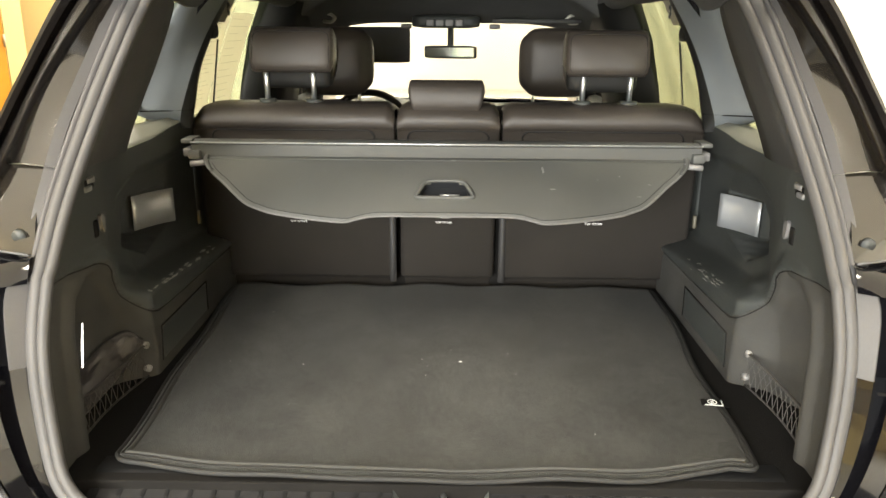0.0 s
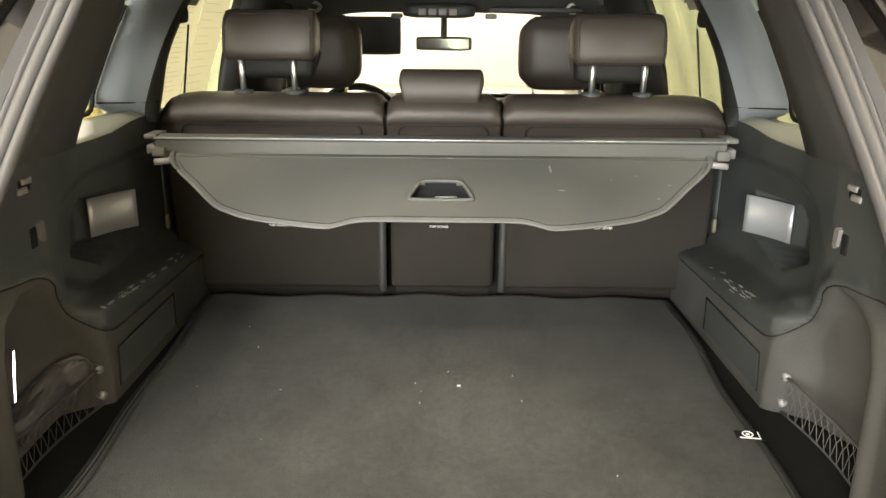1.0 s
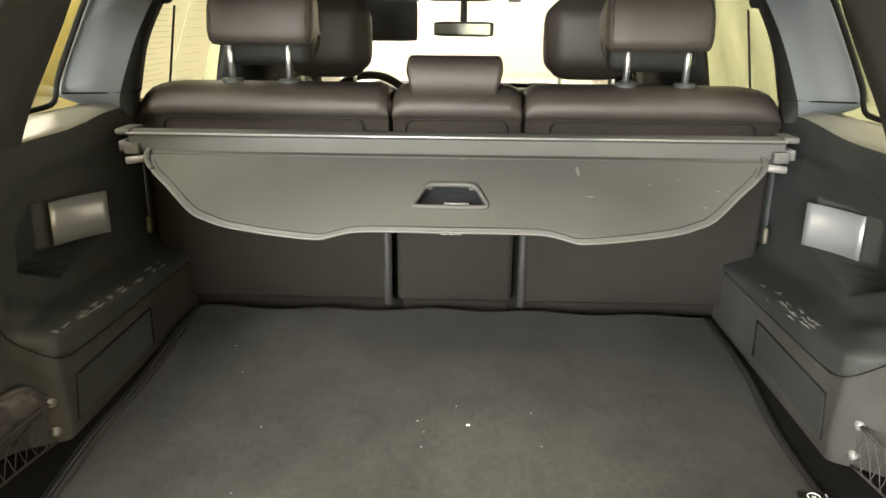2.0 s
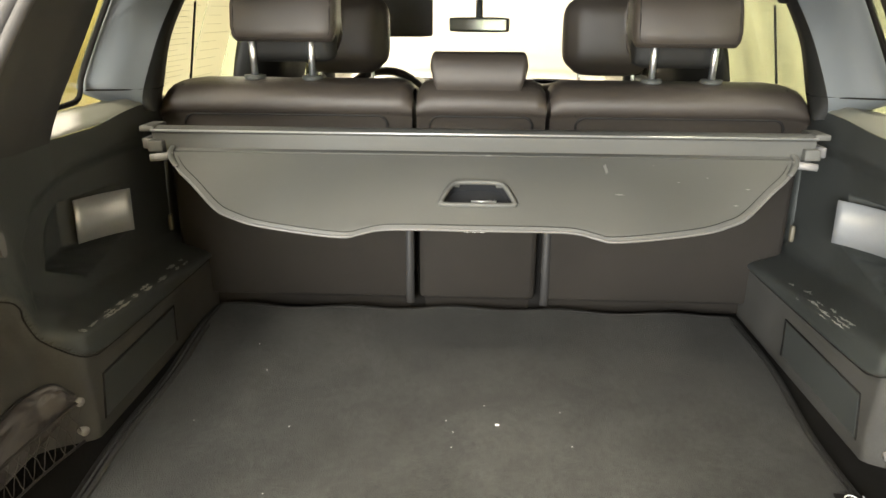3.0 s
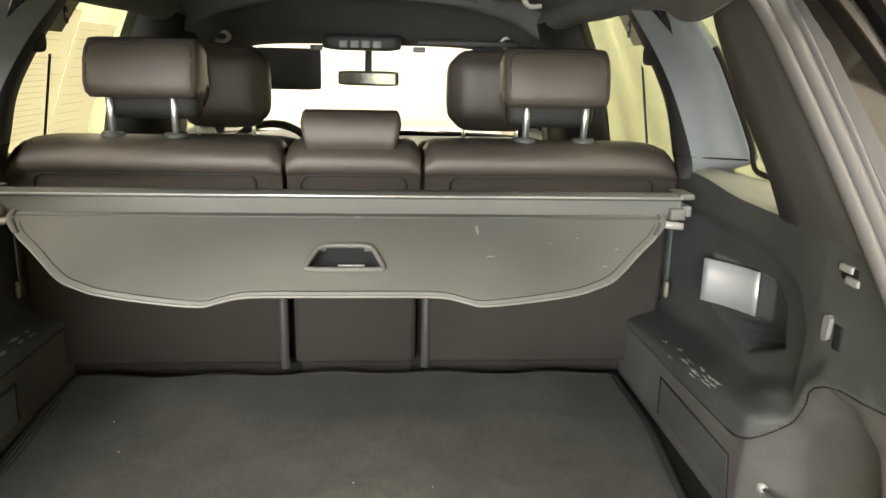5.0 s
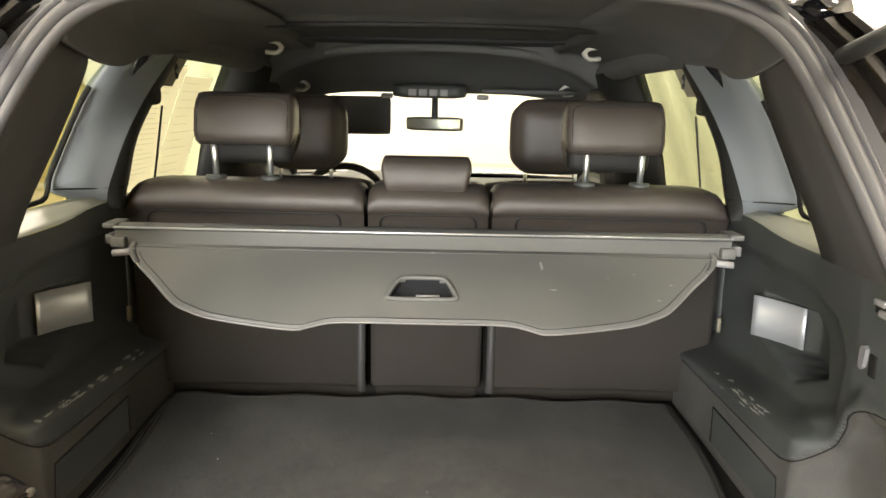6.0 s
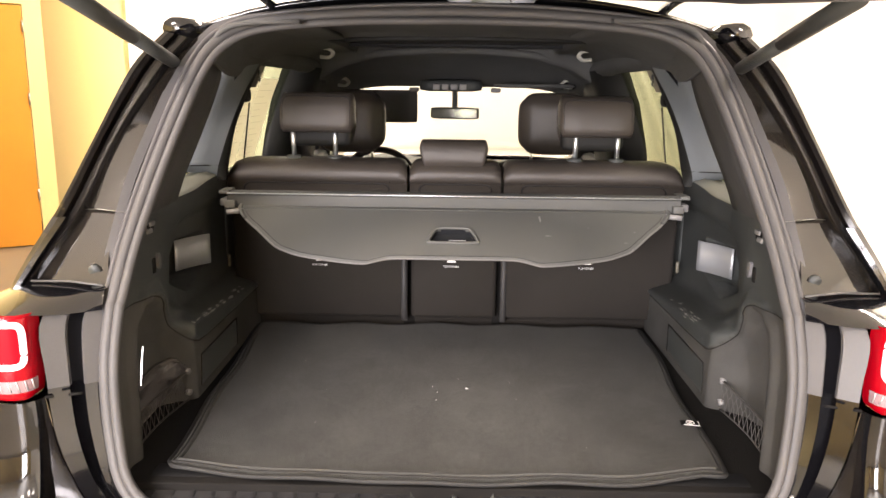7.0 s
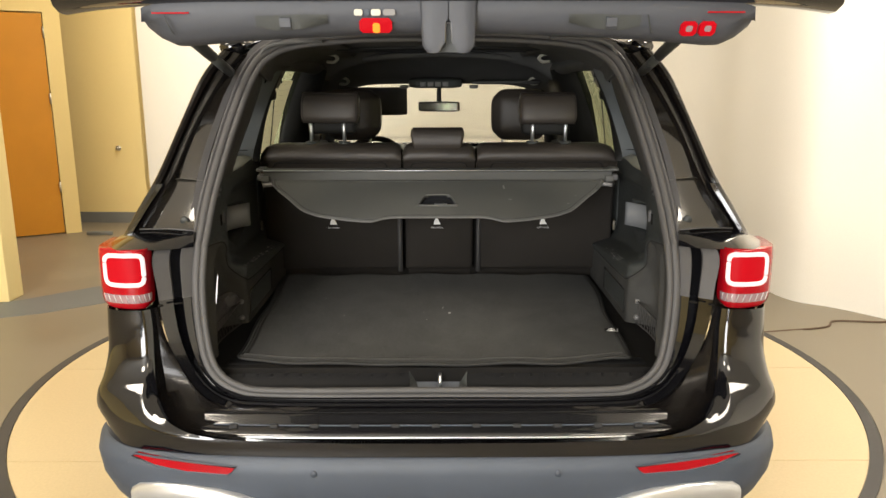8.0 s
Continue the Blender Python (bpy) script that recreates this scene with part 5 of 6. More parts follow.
bm = bmesh.new()
ns = 12
cols = []
for x, dl in low:
    cols.append([on_flap(x, dl * k / ns) for k in range(ns + 1)])
GRIP = [(-0.070, 0.141), (-0.044, 0.088), (0.044, 0.088), (0.070, 0.141)]
rows = [[bm.verts.new(p) for p in c] for c in cols]
for i in range(len(rows) - 1):
    xm = (low[i][0] + low[i + 1][0]) / 2
    for k in range(ns):
        dm = (low[i][1] + low[i + 1][1]) / 2 * (k + 0.5) / ns
        if inside(GRIP, xm, dm) < -0.004:
            q = {rows[i][k], rows[i + 1][k], rows[i + 1][k + 1], rows[i][k + 1]}
            if len(q) == 4:
                bm.faces.new((rows[i][k], rows[i + 1][k], rows[i + 1][k + 1], rows[i][k + 1]))
bmesh.ops.remove_doubles(bm, verts=bm.verts, dist=0.0004)
flap = part("flap", bm, COVER, cover, "stiff grey vinyl end flap with wavy lower edge")
solid(flap, 0.004, 0)
bm = bmesh.new()
tube(bm, [on_flap(x, d, 0.001) for x, d in low], 0.0026, 8)
part("piping", bm, PIPE2, flap, "pale grey bound edge")
bm = bmesh.new()
tube(bm, [on_flap(x * 0.985, d - 0.010, 0.003) for x, d in low if abs(x) < 0.60], 0.0009, 5)
part("stitching", bm, STITCH, flap)
bm = bmesh.new()
tube(bm, [on_flap(-0.60, 0.016, 0.0032), on_flap(0.0, 0.017, 0.0032), on_flap(0.60, 0.016, 0.0032)], 0.0012, 5)
part("crease", bm, COVER, flap)
# grip: frame, dark recess, latch
gp = spline([(p[0] * 0.93, 0.120 + (p[1] - 0.115) * 0.90, 0) for p in [(-0.072, 0.139), (-0.066, 0.122), (-0.052, 0.094), (-0.036, 0.086), (0.0, 0.085), (0.036, 0.086), (0.052, 0.094), (0.066, 0.122), (0.072, 0.139), (0.066, 0.144), (0.0, 0.145), (-0.066, 0.144)]], 3, True)
bm = bmesh.new()
wide = [((p.x / 0.067) * 0.125, 0.116 + (p.y - 0.118) * 2.7) for p in gp]
loft(bm, [[on_flap(p.x + (x - p.x) * k, p.y + (d - p.y) * k, 0.0024) for p, (x, d) in zip(gp, wide)] for k in (0, 0.25, 0.5, 0.75, 1.0)], closed=True)
part("grip_surround", bm, COVER, flap)
bm = bmesh.new()
tube(bm, [on_flap(p.x * 1.02, 0.118 + (p.y - 0.118) * 1.04, 0.004) for p in gp], 0.0050, 8, True)
part("grip_frame", bm, COVER, flap, "raised grip frame")
bm = bmesh.new()
prism(bm, [on_flap(p.x * 1.12, 0.115 + (p.y - 0.115) * 1.15, -0.020) for p in gp], FLAP_N * -0.003)
loft(bm, [[on_flap(p.x, p.y, 0.0) for p in gp], [on_flap(p.x, p.y, -0.020) for p in gp]], closed=True)
part("grip_recess", bm, BLIND, flap, "black grip recess", smooth=False)
bm = bmesh.new()
tube(bm, [on_flap(-0.012, 0.133, -0.004), on_flap(0.035, 0.133, -0.004)], 0.0022, 6)
part("grip_bar", bm, SATIN, flap, "thin bright bar")
for s in (-1, 1):
    bm = bmesh.new()
    tube(bm, [Vector((s * 0.600, 1.882, 1.066)) - CO, Vector((s * 0.645, 1.876, 1.062)) - CO], 0.0075, 10)
    part("locating_pin", bm, BRIGHTPLASTIC, flap, "pale grey locating pin")
    bm = bmesh.new()
    tube(bm, spline([on_flap(s * 0.604, -0.006, 0.004), on_flap(s * 0.608, 0.02, 0.004), on_flap(s * 0.596, 0.046, 0.004), on_flap(s * 0.584, 0.062, 0.003)], 4), 0.0065, 8, squash=0.6)
    part("corner_clip", bm, COVER, flap, "moulded corner clip")

# ---- load mat ----
mat_ob = thing("load_mat", "charcoal carpet load mat with a wavy bound edge", "mat", (0, 1.65, 0.646))
MO = Vector((0, 1.65, 0.646))


def mat_edge(u, v):
    """u across 0..1, v from the rear 0 to the seats 1."""
    yr = 1.165 - 0.046 * math.sin(math.pi * min(1, u * 1.05)) ** 0.6 - 0.01 * u + 0.005 * math.sin(u * 22)
    yf = 2.122 + 0.004 * math.sin(u * 31) - 0.006 * math.sin(u * 9)
    xl = -0.578 - 0.050 * v + 0.004 * math.sin(v * 13)
    xr = 0.560 + 0.058 * v ** 1.1 + 0.006 * math.sin(v * 11)
    # rounded corners
    cu, cv = min(u, 1 - u) * 1.15, min(v, 1 - v) * 0.95
    r = 0.028
    if cu < r and cv < r:
        pull = max(0.0, math.hypot(r - cu, r - cv) - r)
        u += math.copysign(pull * 0.62 / 1.15, 0.5 - u)
        v += math.copysign(pull * 0.62 / 0.95, 0.5 - v)
    x = xl + (xr - xl) * u
    y = yr + (yf - yr) * v
    return x, y


def mat_at(u, v):
    x, y = mat_edge(u, v)
    e = min(u, 1 - u, v * 0.9, (1 - v) * 0.9)
    z = 0.660 - 0.006 * math.exp(-(e / 0.006) ** 2)
    z += 0.0012 * noise.noise((x * 5, y * 5, 0)) + 0.006 * max(0, 1 - v / 0.05) * (0.5 + 0.5 * math.sin(u * 27 + 1.2)) + 0.005 * max(0, (v - 0.97) / 0.03) * (0.5 + 0.5 * math.sin(u * 30))
    return Vector((x, y, z)) - MO


us = [0, 0.004, 0.010] + [0.02 + 0.96 * i / 70 for i in range(71)] + [0.99, 0.996, 1]
vs = [0, 0.004, 0.010] + [0.02 + 0.96 * i / 60 for i in range(61)] + [0.99, 0.996, 1]
carpet = part("carpet", sheet(bmesh.new(), mat_at, us, vs), CARPET, mat_ob, "charcoal cut pile carpet")
solid(carpet, 0.008)
bm = bmesh.new()
ring = [mat_at(u, 0) for u in us] + [mat_at(1, v) for v in vs[1:]] + [mat_at(u, 1) for u in reversed(us[:-1])] + [mat_at(0, v) for v in reversed(vs[1:-1])]
tube(bm, [p + Vector((0, 0, -0.001)) for p in ring], 0.0050, 8, True)
part("binding", bm, PIPING, mat_ob, "sewn dark edge binding")
bm = bmesh.new()
ins = lambda k: 0.011 + (1 - 0.022) * k
groove = [mat_at(ins(u), 0.012) for u in us] + [mat_at(0.989, ins(v)) for v in vs[1:]] + [mat_at(ins(u), 0.988) for u in reversed(us[:-1])] + [mat_at(0.011, ins(v)) for v in reversed(vs[1:-1])]
tube(bm, groove, 0.0016, 6, True)
part("stitch_line", bm, STITCH, mat_ob, "dark sewn line inside the edge")
bm = bmesh.new()
ins2 = lambda k: 0.019 + (1 - 0.038) * k
ridge = [mat_at(0.019, ins2(v)) for v in reversed(vs[:-10])] + [mat_at(ins2(u), 0.021) for u in us[1:]]
tube(bm, [p + Vector((0, 0, 0.001)) for p in ridge], 0.0042, 8)
part("ridge", bm, RIDGE, mat_ob, "raised carpet ridge along the edge")
bm = bmesh.new()
box(bm, -0.028, 0.024, -0.014, 0.014, 0, 0.0012)
tag = part("tag", bm, FLOORCLOTH, mat_ob, "small black woven tag", smooth=False)
tag.matrix_basis = pose(0.562, 1.398 - 1.65, 0.0142, 0, 0, -8)
bm = bmesh.new()
tube(bm, [(0.009 * math.cos(i * math.tau / 16) - 0.006, 0.009 * math.sin(i * math.tau / 16) + 0.002, 0.002) for i in range(16)], 0.0011, 5, True)
box(bm, -0.009, -0.003, 0.0, 0.004, 0.0012, 0.0024)
box(bm, 0.012, 0.014, -0.012, 0.012, 0.0012, 0.0024)
box(bm, -0.022, 0.014, -0.0125, -0.0105, 0.0012, 0.0024)
part("tag_mark", bm, WHITE, tag, "white round mark and lines", smooth=False)
rnd = random.Random(11)
bm = bmesh.new()
specks = [(0.041, 1.583, 0.0034)] + [(rnd.uniform(-0.5, 0.5), rnd.uniform(1.2, 1.9), rnd.uniform(0.0004, 0.0008)) for _ in range(12)]
for x, y, r in specks:
    box(bm, x - r, x + r, y - r * 0.4 - 1.65, y + r * 0.4 - 1.65, 0.0142, 0.0162)
tagged(part("lint", bm, WHITE, mat_ob, "pale specks of lint", smooth=False), kind="stuff")
# worn pale marks on the cover's flap
bm = bmesh.new()
for x, d, w, h in ((0.243, 0.052, 0.004, 0.014), (0.262, 0.118, 0.010, 0.0018), (0.43, 0.072, 0.003, 0.0014), (0.50, 0.10, 0.005, 0.0012), (0.47, 0.14, 0.006, 0.0012), (0.375, 0.085, 0.003, 0.0012), (0.02, 0.018, 0.008, 0.0015), (0.335, 0.04, 0.002, 0.001), (-0.3, 0.06, 0.002, 0.001)):
    bm.faces.new([bm.verts.new(on_flap(x + a * w, d + b * h, 0.0045)) for a, b in ((-1, -0.6), (0.3, -1), (1, 0.5), (-0.2, 1))])
tagged(part("wear_mark", bm, BRIGHTPLASTIC, flap, "pale rubbed marks", smooth=False), kind="stuff")


# ---- load space lamp, nets, pouch ----
bm = bmesh.new()
loft(bm, [[Vector((-0.6425 + 0.005 * k - dx, 1.2335 + dy, 0.842 + 0.043 * k)) for dx, dy in ((0, 0), (0.0022 * w, 0.0012), (0.0028 * w, 0.004), (0, 0.0045))] for k, w in ((-1, 0.08), (-0.8, 0.3), (-0.3, 0.75), (0.3, 0.75), (0.8, 0.3), (1, 0.08))], closed=True, caps=True)
part("load_lamp", bm, glowing("lit_load_lamp", (1.0, 0.95, 0.88), 5.0), side_trims[0], "lit narrow load space lamp", smooth=False)


def storage_net(s, label, y0, y1, x_front, x_rear, cord=NET):
    net = thing("storage_net", label, "net", (s * 0.66, (y0 + y1) / 2, 0.65), "side nets")
    o = net.location
    at = lambda k, h: Vector((s * (x_front + (x_rear - x_front) * k) + s * 0.012 * math.sin(math.pi * k), y1 + (y0 - y1) * k, 0.648 + h * 0.077)) - o
    bm = bmesh.new()
    tube(bm, [at(k / 10, 1.0 - 0.12 * math.sin(math.pi * k / 10)) for k in range(11)], 0.0032, 7)
    part("top_cord", bm, cord, net, "elastic top cord")
    bm = bmesh.new()
    tube(bm, [at(k / 10, 0.03) for k in range(11)], 0.0022, 6)
    part("bottom_cord", bm, cord, net)
    n = 12
    for k in range(n):
        for d in (1, -1):
            bm = bmesh.new()
            pts = []
            for q in range(9):
                h = q / 8
                kk = (k + 0.5 + d * (h * 1.5 - 0.75) + 0.10 * d * math.sin(h * math.tau * 1.5)) / n
                pts.append(at(min(1, max(0, kk)), h * (1.0 - 0.12 * math.sin(math.pi * min(1, max(0, kk))))))
            tube(bm, pts, 0.0009, 5)
            part("mesh_cord", bm, cord, net)
    for zz, yy in ((0.724, 0.0), (0.668, 0.002)):
        bm = bmesh.new()
        tube(bm, [Vector((s * (x_front + 0.012), y1 + yy + 0.006, zz)) - o, Vector((s * (x_front - 0.004), y1 + yy - 0.002, zz)) - o], 0.0080, 14)
        part("stud", bm, BRIGHTPLASTIC, net, "grey net fixing stud")
    return net


storage_net(1, "black elastic storage net across the side hollow", 1.225, 1.507, 0.662, 0.668)
storage_net(-1, "black elastic storage net in front of a pouch", 1.225, 1.512, 0.650, 0.668, NETDARK)
# soft pouch leaning in the other hollow
pouch = thing("pouch", "crumpled black nylon pouch stowed behind a net", "pouch", (-0.726, 1.45, 0.646))


front_edge = spline([(-0.700, 1.270, 0.655), (-0.690, 1.36, 0.668), (-0.674, 1.44, 0.690), (-0.659, 1.490, 0.715), (-0.650, 1.508, 0.733)], 8)
back_edge = spline([(-0.760, 1.330, 0.690), (-0.733, 1.402, 0.730), (-0.708, 1.455, 0.758), (-0.678, 1.486, 0.763), (-0.653, 1.507, 0.738)], 8)


def pouch_at(u, v):
    """u from the rear to the pointed tip, v from behind the net up to the hollow's wall."""
    i = u * (len(front_edge) - 1)
    k = min(int(i), len(front_edge) - 2)
    a = front_edge[k].lerp(front_edge[k + 1], i - k)
    b = back_edge[k].lerp(back_edge[k + 1], i - k)
    fade = math.sin(math.pi * min(1.0, max(0.0, v))) ** 0.6 * (1 - 0.8 * float(smoothstep(0.75, 1.0, u)))
    ridge_ = abs(math.sin(7.5 * u + 3.2 * v + 0.8 * math.sin(5 * v)))
    fold = 0.014 * (ridge_ - 0.45) + 0.008 * noise.noise((u * 6, v * 4, 2.0)) + 0.004 * noise.noise((u * 15, v * 9, 5.0))
    p = a.lerp(b, v) + Vector((0.4, -0.35, 0.8)) * (0.010 * fade + fold * fade) - pouch.location
    p.z = max(p.z, 0.006)
    return p


bag = sheet(bmesh.new(), pouch_at, [i / 48 for i in range(49)], [i / 30 for i in range(31)])
solid(part("cloth", bag, BAGCLOTH, pouch), 0.012)
bm = bmesh.new()
tube(bm, [pouch_at(i / 24, 0.97) + Vector((0.001, -0.001, 0.002)) for i in range(25)], 0.0022, 6)
part("zip_seam", bm, STITCH, pouch)

# ---- papers on the side window ----
def window_paper(y0, y1, z0, z1, label, lines, seed):
    def gx2(z):
        return float(np.interp(z, [1.0, 1.2, 1.4, 1.54], [0.862, 0.800, 0.728, 0.665])) - 0.024
    sh = thing("window_sticker", label, "sticker", (-gx2((z0 + z1) / 2), (y0 + y1) / 2, (z0 + z1) / 2), "window papers")
    o = sh.location
    at = lambda y, z, e=0.0: Vector((-gx2(z) + e, y, z)) - o
    bm = bmesh.new()
    loft(bm, [[at(y0, z0 + (z1 - z0) * k / 6), at(y1, z0 + (z1 - z0) * k / 6)] for k in range(7)])
    solid(part("sheet", bm, PAPER, sh, smooth=False), 0.0006)
    r = random.Random(seed)
    for k in range(lines):
        z = z1 - 0.02 - (z1 - z0 - 0.04) * k / lines
        w = (y1 - y0) * r.uniform(0.35, 0.8)
        ya = y0 + (y1 - y0) * 0.1
        bm = bmesh.new()
        prism(bm, [at(ya, z, 0.0012), at(ya + w, z, 0.0012), at(ya + w, z + 0.0012, 0.0012), at(ya, z + 0.0012, 0.0012)], (0.0006, 0, 0))
        part("print_line", bm, INK, sh, smooth=False)
    return sh


window_paper(2.215, 2.492, 1.13, 1.465, "printed paper sheet on the rear door window", 22, 3)
window_paper(2.498, 2.76, 1.12, 1.44, "narrow printed price paper on the rear door window", 12, 8)

# ---- tail lamps ----
LAMP_PLAN = [(0.772, 1.105), (0.777, 1.066), (0.804, 1.047), (0.850, 1.051), (0.895, 1.074), (0.923, 1.115), (0.934, 1.18), (0.936, 1.24)]
lamp_plan = spline([(x, y, 0) for x, y in LAMP_PLAN], 5)


def lamp_point(k, z, out=0.0):
    """A place on the lamp's face: k along its plan 0..1."""
    q = k * (len(lamp_plan) - 1)
    i = min(int(q), len(lamp_plan) - 2)
    p = lamp_plan[i].lerp(lamp_plan[i + 1], q - i)
    d = lamp_plan[i + 1] - lamp_plan[i]
    nrm = Vector((d.y, -d.x, 0)).normalized()
    hz = (z - 0.925) / 0.08
    tuck = 0.006 * abs(hz) ** 8
    return p + nrm * (out - tuck) + Vector((0, 0, z))


def mirrored(v, s):
    return Vector((s * v.x, v.y, v.z))


for s in (-1, 1):
    zs = [0.8365, 0.840, 0.848, 0.858, 0.875, 0.90, 0.93, 0.96, 0.985, 0.996, 0.9995]
    bm = sheet(bmesh.new(), lambda k, z: mirrored(lamp_point(k, min(max(z, 0.8365), 0.9995), -0.035 if z > 0.9998 or z < 0.8365 else 0.0), s), [i / 30 for i in range(31)], [0.83] + zs + [1.01])
    body = part("tail_lamp", bm, REDLENS, car, "red tail lamp with lit ring")
    bm = sheet(bmesh.new(), lambda k, z: mirrored(lamp_point(k, z, 0.001), s), [0.20 + 0.32 * i / 10 for i in range(11)], [0.914 + 0.066 * i / 5 for i in range(6)])
    part("lit_field", bm, REDGLOW, body, "glowing red field")
    ring2 = [Vector((0.355 + 0.178 * math.copysign(abs(math.cos(a)) ** 0.33, math.cos(a)), 0.947 + 0.0405 * math.copysign(abs(math.sin(a)) ** 0.4, math.sin(a)), 0)) for a in (i * math.tau / 56 for i in range(56))]
    bm = bmesh.new()
    tube(bm, [mirrored(lamp_point(p.x, p.y, 0.001), s) for p in ring2], 0.0062, 8, True, squash=1.0)
    part("light_guide", bm, WHITEGLOW, body, "white glowing light ring")
    bm = sheet(bmesh.new(), lambda k, z: mirrored(lamp_point(k, z, 0.0015), s), [0.08 + 0.50 * i / 12 for i in range(13)], [0.856 + 0.024 * i / 3 for i in range(4)])
    low_lens = part("reversing_lens", bm, CLEARLENS, body, "clear ribbed reversing lens")
    for i in range(9):
        k0 = 0.12 + i * 0.055
        bm = bmesh.new()
        tube(bm, [mirrored(lamp_point(k0, 0.859, 0.002), s), mirrored(lamp_point(k0 + 0.02, 0.879, 0.002), s)], 0.0012, 5)
        part("lens_rib", bm, SATIN, low_lens)
    # joints between the upper and lower fascia
    for line in ([(0.684, 1.066, 0.853), (0.706, 1.060, 0.852)], [(0.738, 1.066, 0.846), (0.752, 1.062, 0.845)]):
        bm = bmesh.new()
        tube(bm, [(s * x, y, z) for x, y, z in line], 0.0028, 6)
        part("panel_joint", bm, FLOORCLOTH, car)
    # reflector in the bumper, with its rim
    pts = [(0.53, 0.458), (0.508, 0.480), (0.62, 0.490), (0.72, 0.4965), (0.775, 0.498), (0.790, 0.490), (0.72, 0.4725), (0.64, 0.462)]
    def on_bump(x, z, out):
        for a, b in zip(bump_half, bump_half[1:]):
            if a.x <= x <= b.x:
                y = a.y + (b.y - a.y) * (x - a.x) / (b.x - a.x)
                return Vector((s * x, y - out - 0.014, z))
        return Vector((s * x, bump_half[-1].y - out - 0.014, z))
    bm = bmesh.new()
    a = [bm.verts.new(on_bump(x, z, 0.004)) for x, z in pts]
    b = [bm.verts.new(on_bump(x, z, -0.012)) for x, z in pts]
    half = len(a) // 2
    # strips across the curved face
    up_row, lo_row = [a[1], a[2], a[3], a[4]], [a[0], a[7], a[6], a[5]]
    for i in range(3):
        bm.faces.new((up_row[i], up_row[i + 1], lo_row[i + 1], lo_row[i]))
    for i in range(len(a)):
        j = (i + 1) % len(a)
        bm.faces.new((a[i], a[j], b[j], b[i]))
    refl = part("reflector", bm, REDLENS, car, "long red bumper reflector", smooth=False)
    bm = bmesh.new()
    tube(bm, [on_bump(x, z, 0.003) for x, z in pts], 0.003, 6, True)
    part("reflector_rim", bm, BUMPERGREY, refl)
    for sx, sz in ((0.80, 0.463), (0.31, 0.464)):
        bm = bmesh.new()
        p = on_bump(sx, sz, 0.0)
        tube(bm, [p + Vector((0, 0.01, 0)), p + Vector((0, -0.004, 0))], 0.0085, 14)
        part("parking_sensor", bm, BUMPERGREY, car, "round grey parking sensor")
    # silver exhaust trim
    bm = bmesh.new()
    rows = []
    for x, zt in ((0.44, 0.375), (0.50, 0.402), (0.56, 0.416), (0.64, 0.424), (0.72, 0.424), (0.775, 0.414), (0.80, 0.395)):
        rows.append([on_bump(x, zt - 0.10, 0.0), on_bump(x, zt - 0.03, 0.014), on_bump(x, zt - 0.006, 0.012), on_bump(x, zt, 0.0), on_bump(x, zt, -0.03)])
    part("exhaust_trim", loft(bm, rows), SATIN, car, "satin silver exhaust trim")
# step pad on the bumper: dark notch blocks and a painted edge highlight
padx = [-0.615 + 1.23 * i / 40 for i in range(41)]
bm = bmesh.new()
loft(bm, [[Vector((x, y + 0.012 * (x / 0.6) ** 4, z)) for x in padx] for y, z in ((0.985, 0.572), (0.976, 0.5755), (0.955, 0.572), (0.950, 0.556), (0.915, 0.552), (0.905, 0.546), (0.902, 0.538))])
pad2 = part("step_pad", bm, PIANO, car, "gloss black bumper step pad")
bm = bmesh.new()
tube(bm, [Vector((x, 0.932 + 0.012 * (x / 0.6) ** 4 + 0.006 * max(0.0, math.cos((x + 0.53) * math.tau / 0.106)) ** 6, 0.5575)) for x in np.linspace(-0.585, 0.585, 240)], 0.0022, 6)
part("pad_lip", bm, BUMPERGREY, pad2, "grey notched lip of the pad")
# dark blocks added where the lip's notches would be
for k in range(11):
    x = -0.53 + k * 0.106
    bm = boxed(x - 0.011, x + 0.011, 0.926, 0.937, 0.551, 0.5615, bevel=0.004, seg=2)
    part("pad_notch", bm, TYRE, pad2, "small dark block standing in for a notch")
# chrome tube put in as the highlight along the paint edge
bm = bmesh.new()
tube(bm, [Vector((x, 0.897 + 0.012 * (x / 0.6) ** 4, 0.540)) for x in padx], 0.0032, 6)
part("edge_highlight", bm, CHROME, pad2, "thin bright edge line")

# ---- tailgate, raised ----
PHI = math.radians(5.4)
HINGE = Vector((0, 1.66, 1.600))
along_g, out_g = Vector((0, -math.cos(PHI), -math.sin(PHI))), Vector((0, -math.sin(PHI), math.cos(PHI)))
gate = thing("tailgate", "raised black tailgate with grey trim and red warning lamps", "tailgate", HINGE)
gate.parent = None


def g(x, a, h):
    return Vector((x + 0.028, 0, 0)) + along_g * a + out_g * h


def gate_skin(profile, half, name, mat, label, power=4.0, squeeze=0.05, n=36, arch=0.0):
    rows = []
    for i in range(n + 1):
        u = -1 + 2 * i / n
        u = math.copysign(abs(u) ** 0.8, u)
        k = 1 - squeeze * abs(u) ** power
        drop = abs(u) ** power
        rows.append([g(u * half(a), a * k, h - 0.02 * drop * (h > 0.05) + arch * max(0.0, 1 - (u / 0.9) ** 2) * min(1, a) * max(0.0, 1 - h / 0.09) + 0.03 * max(0.0, (abs(u) - 0.88) / 0.12) ** 2 * (h < 0.05)) for a, h in profile])
    return part(name, loft(bmesh.new(), rows), mat, gate, label)


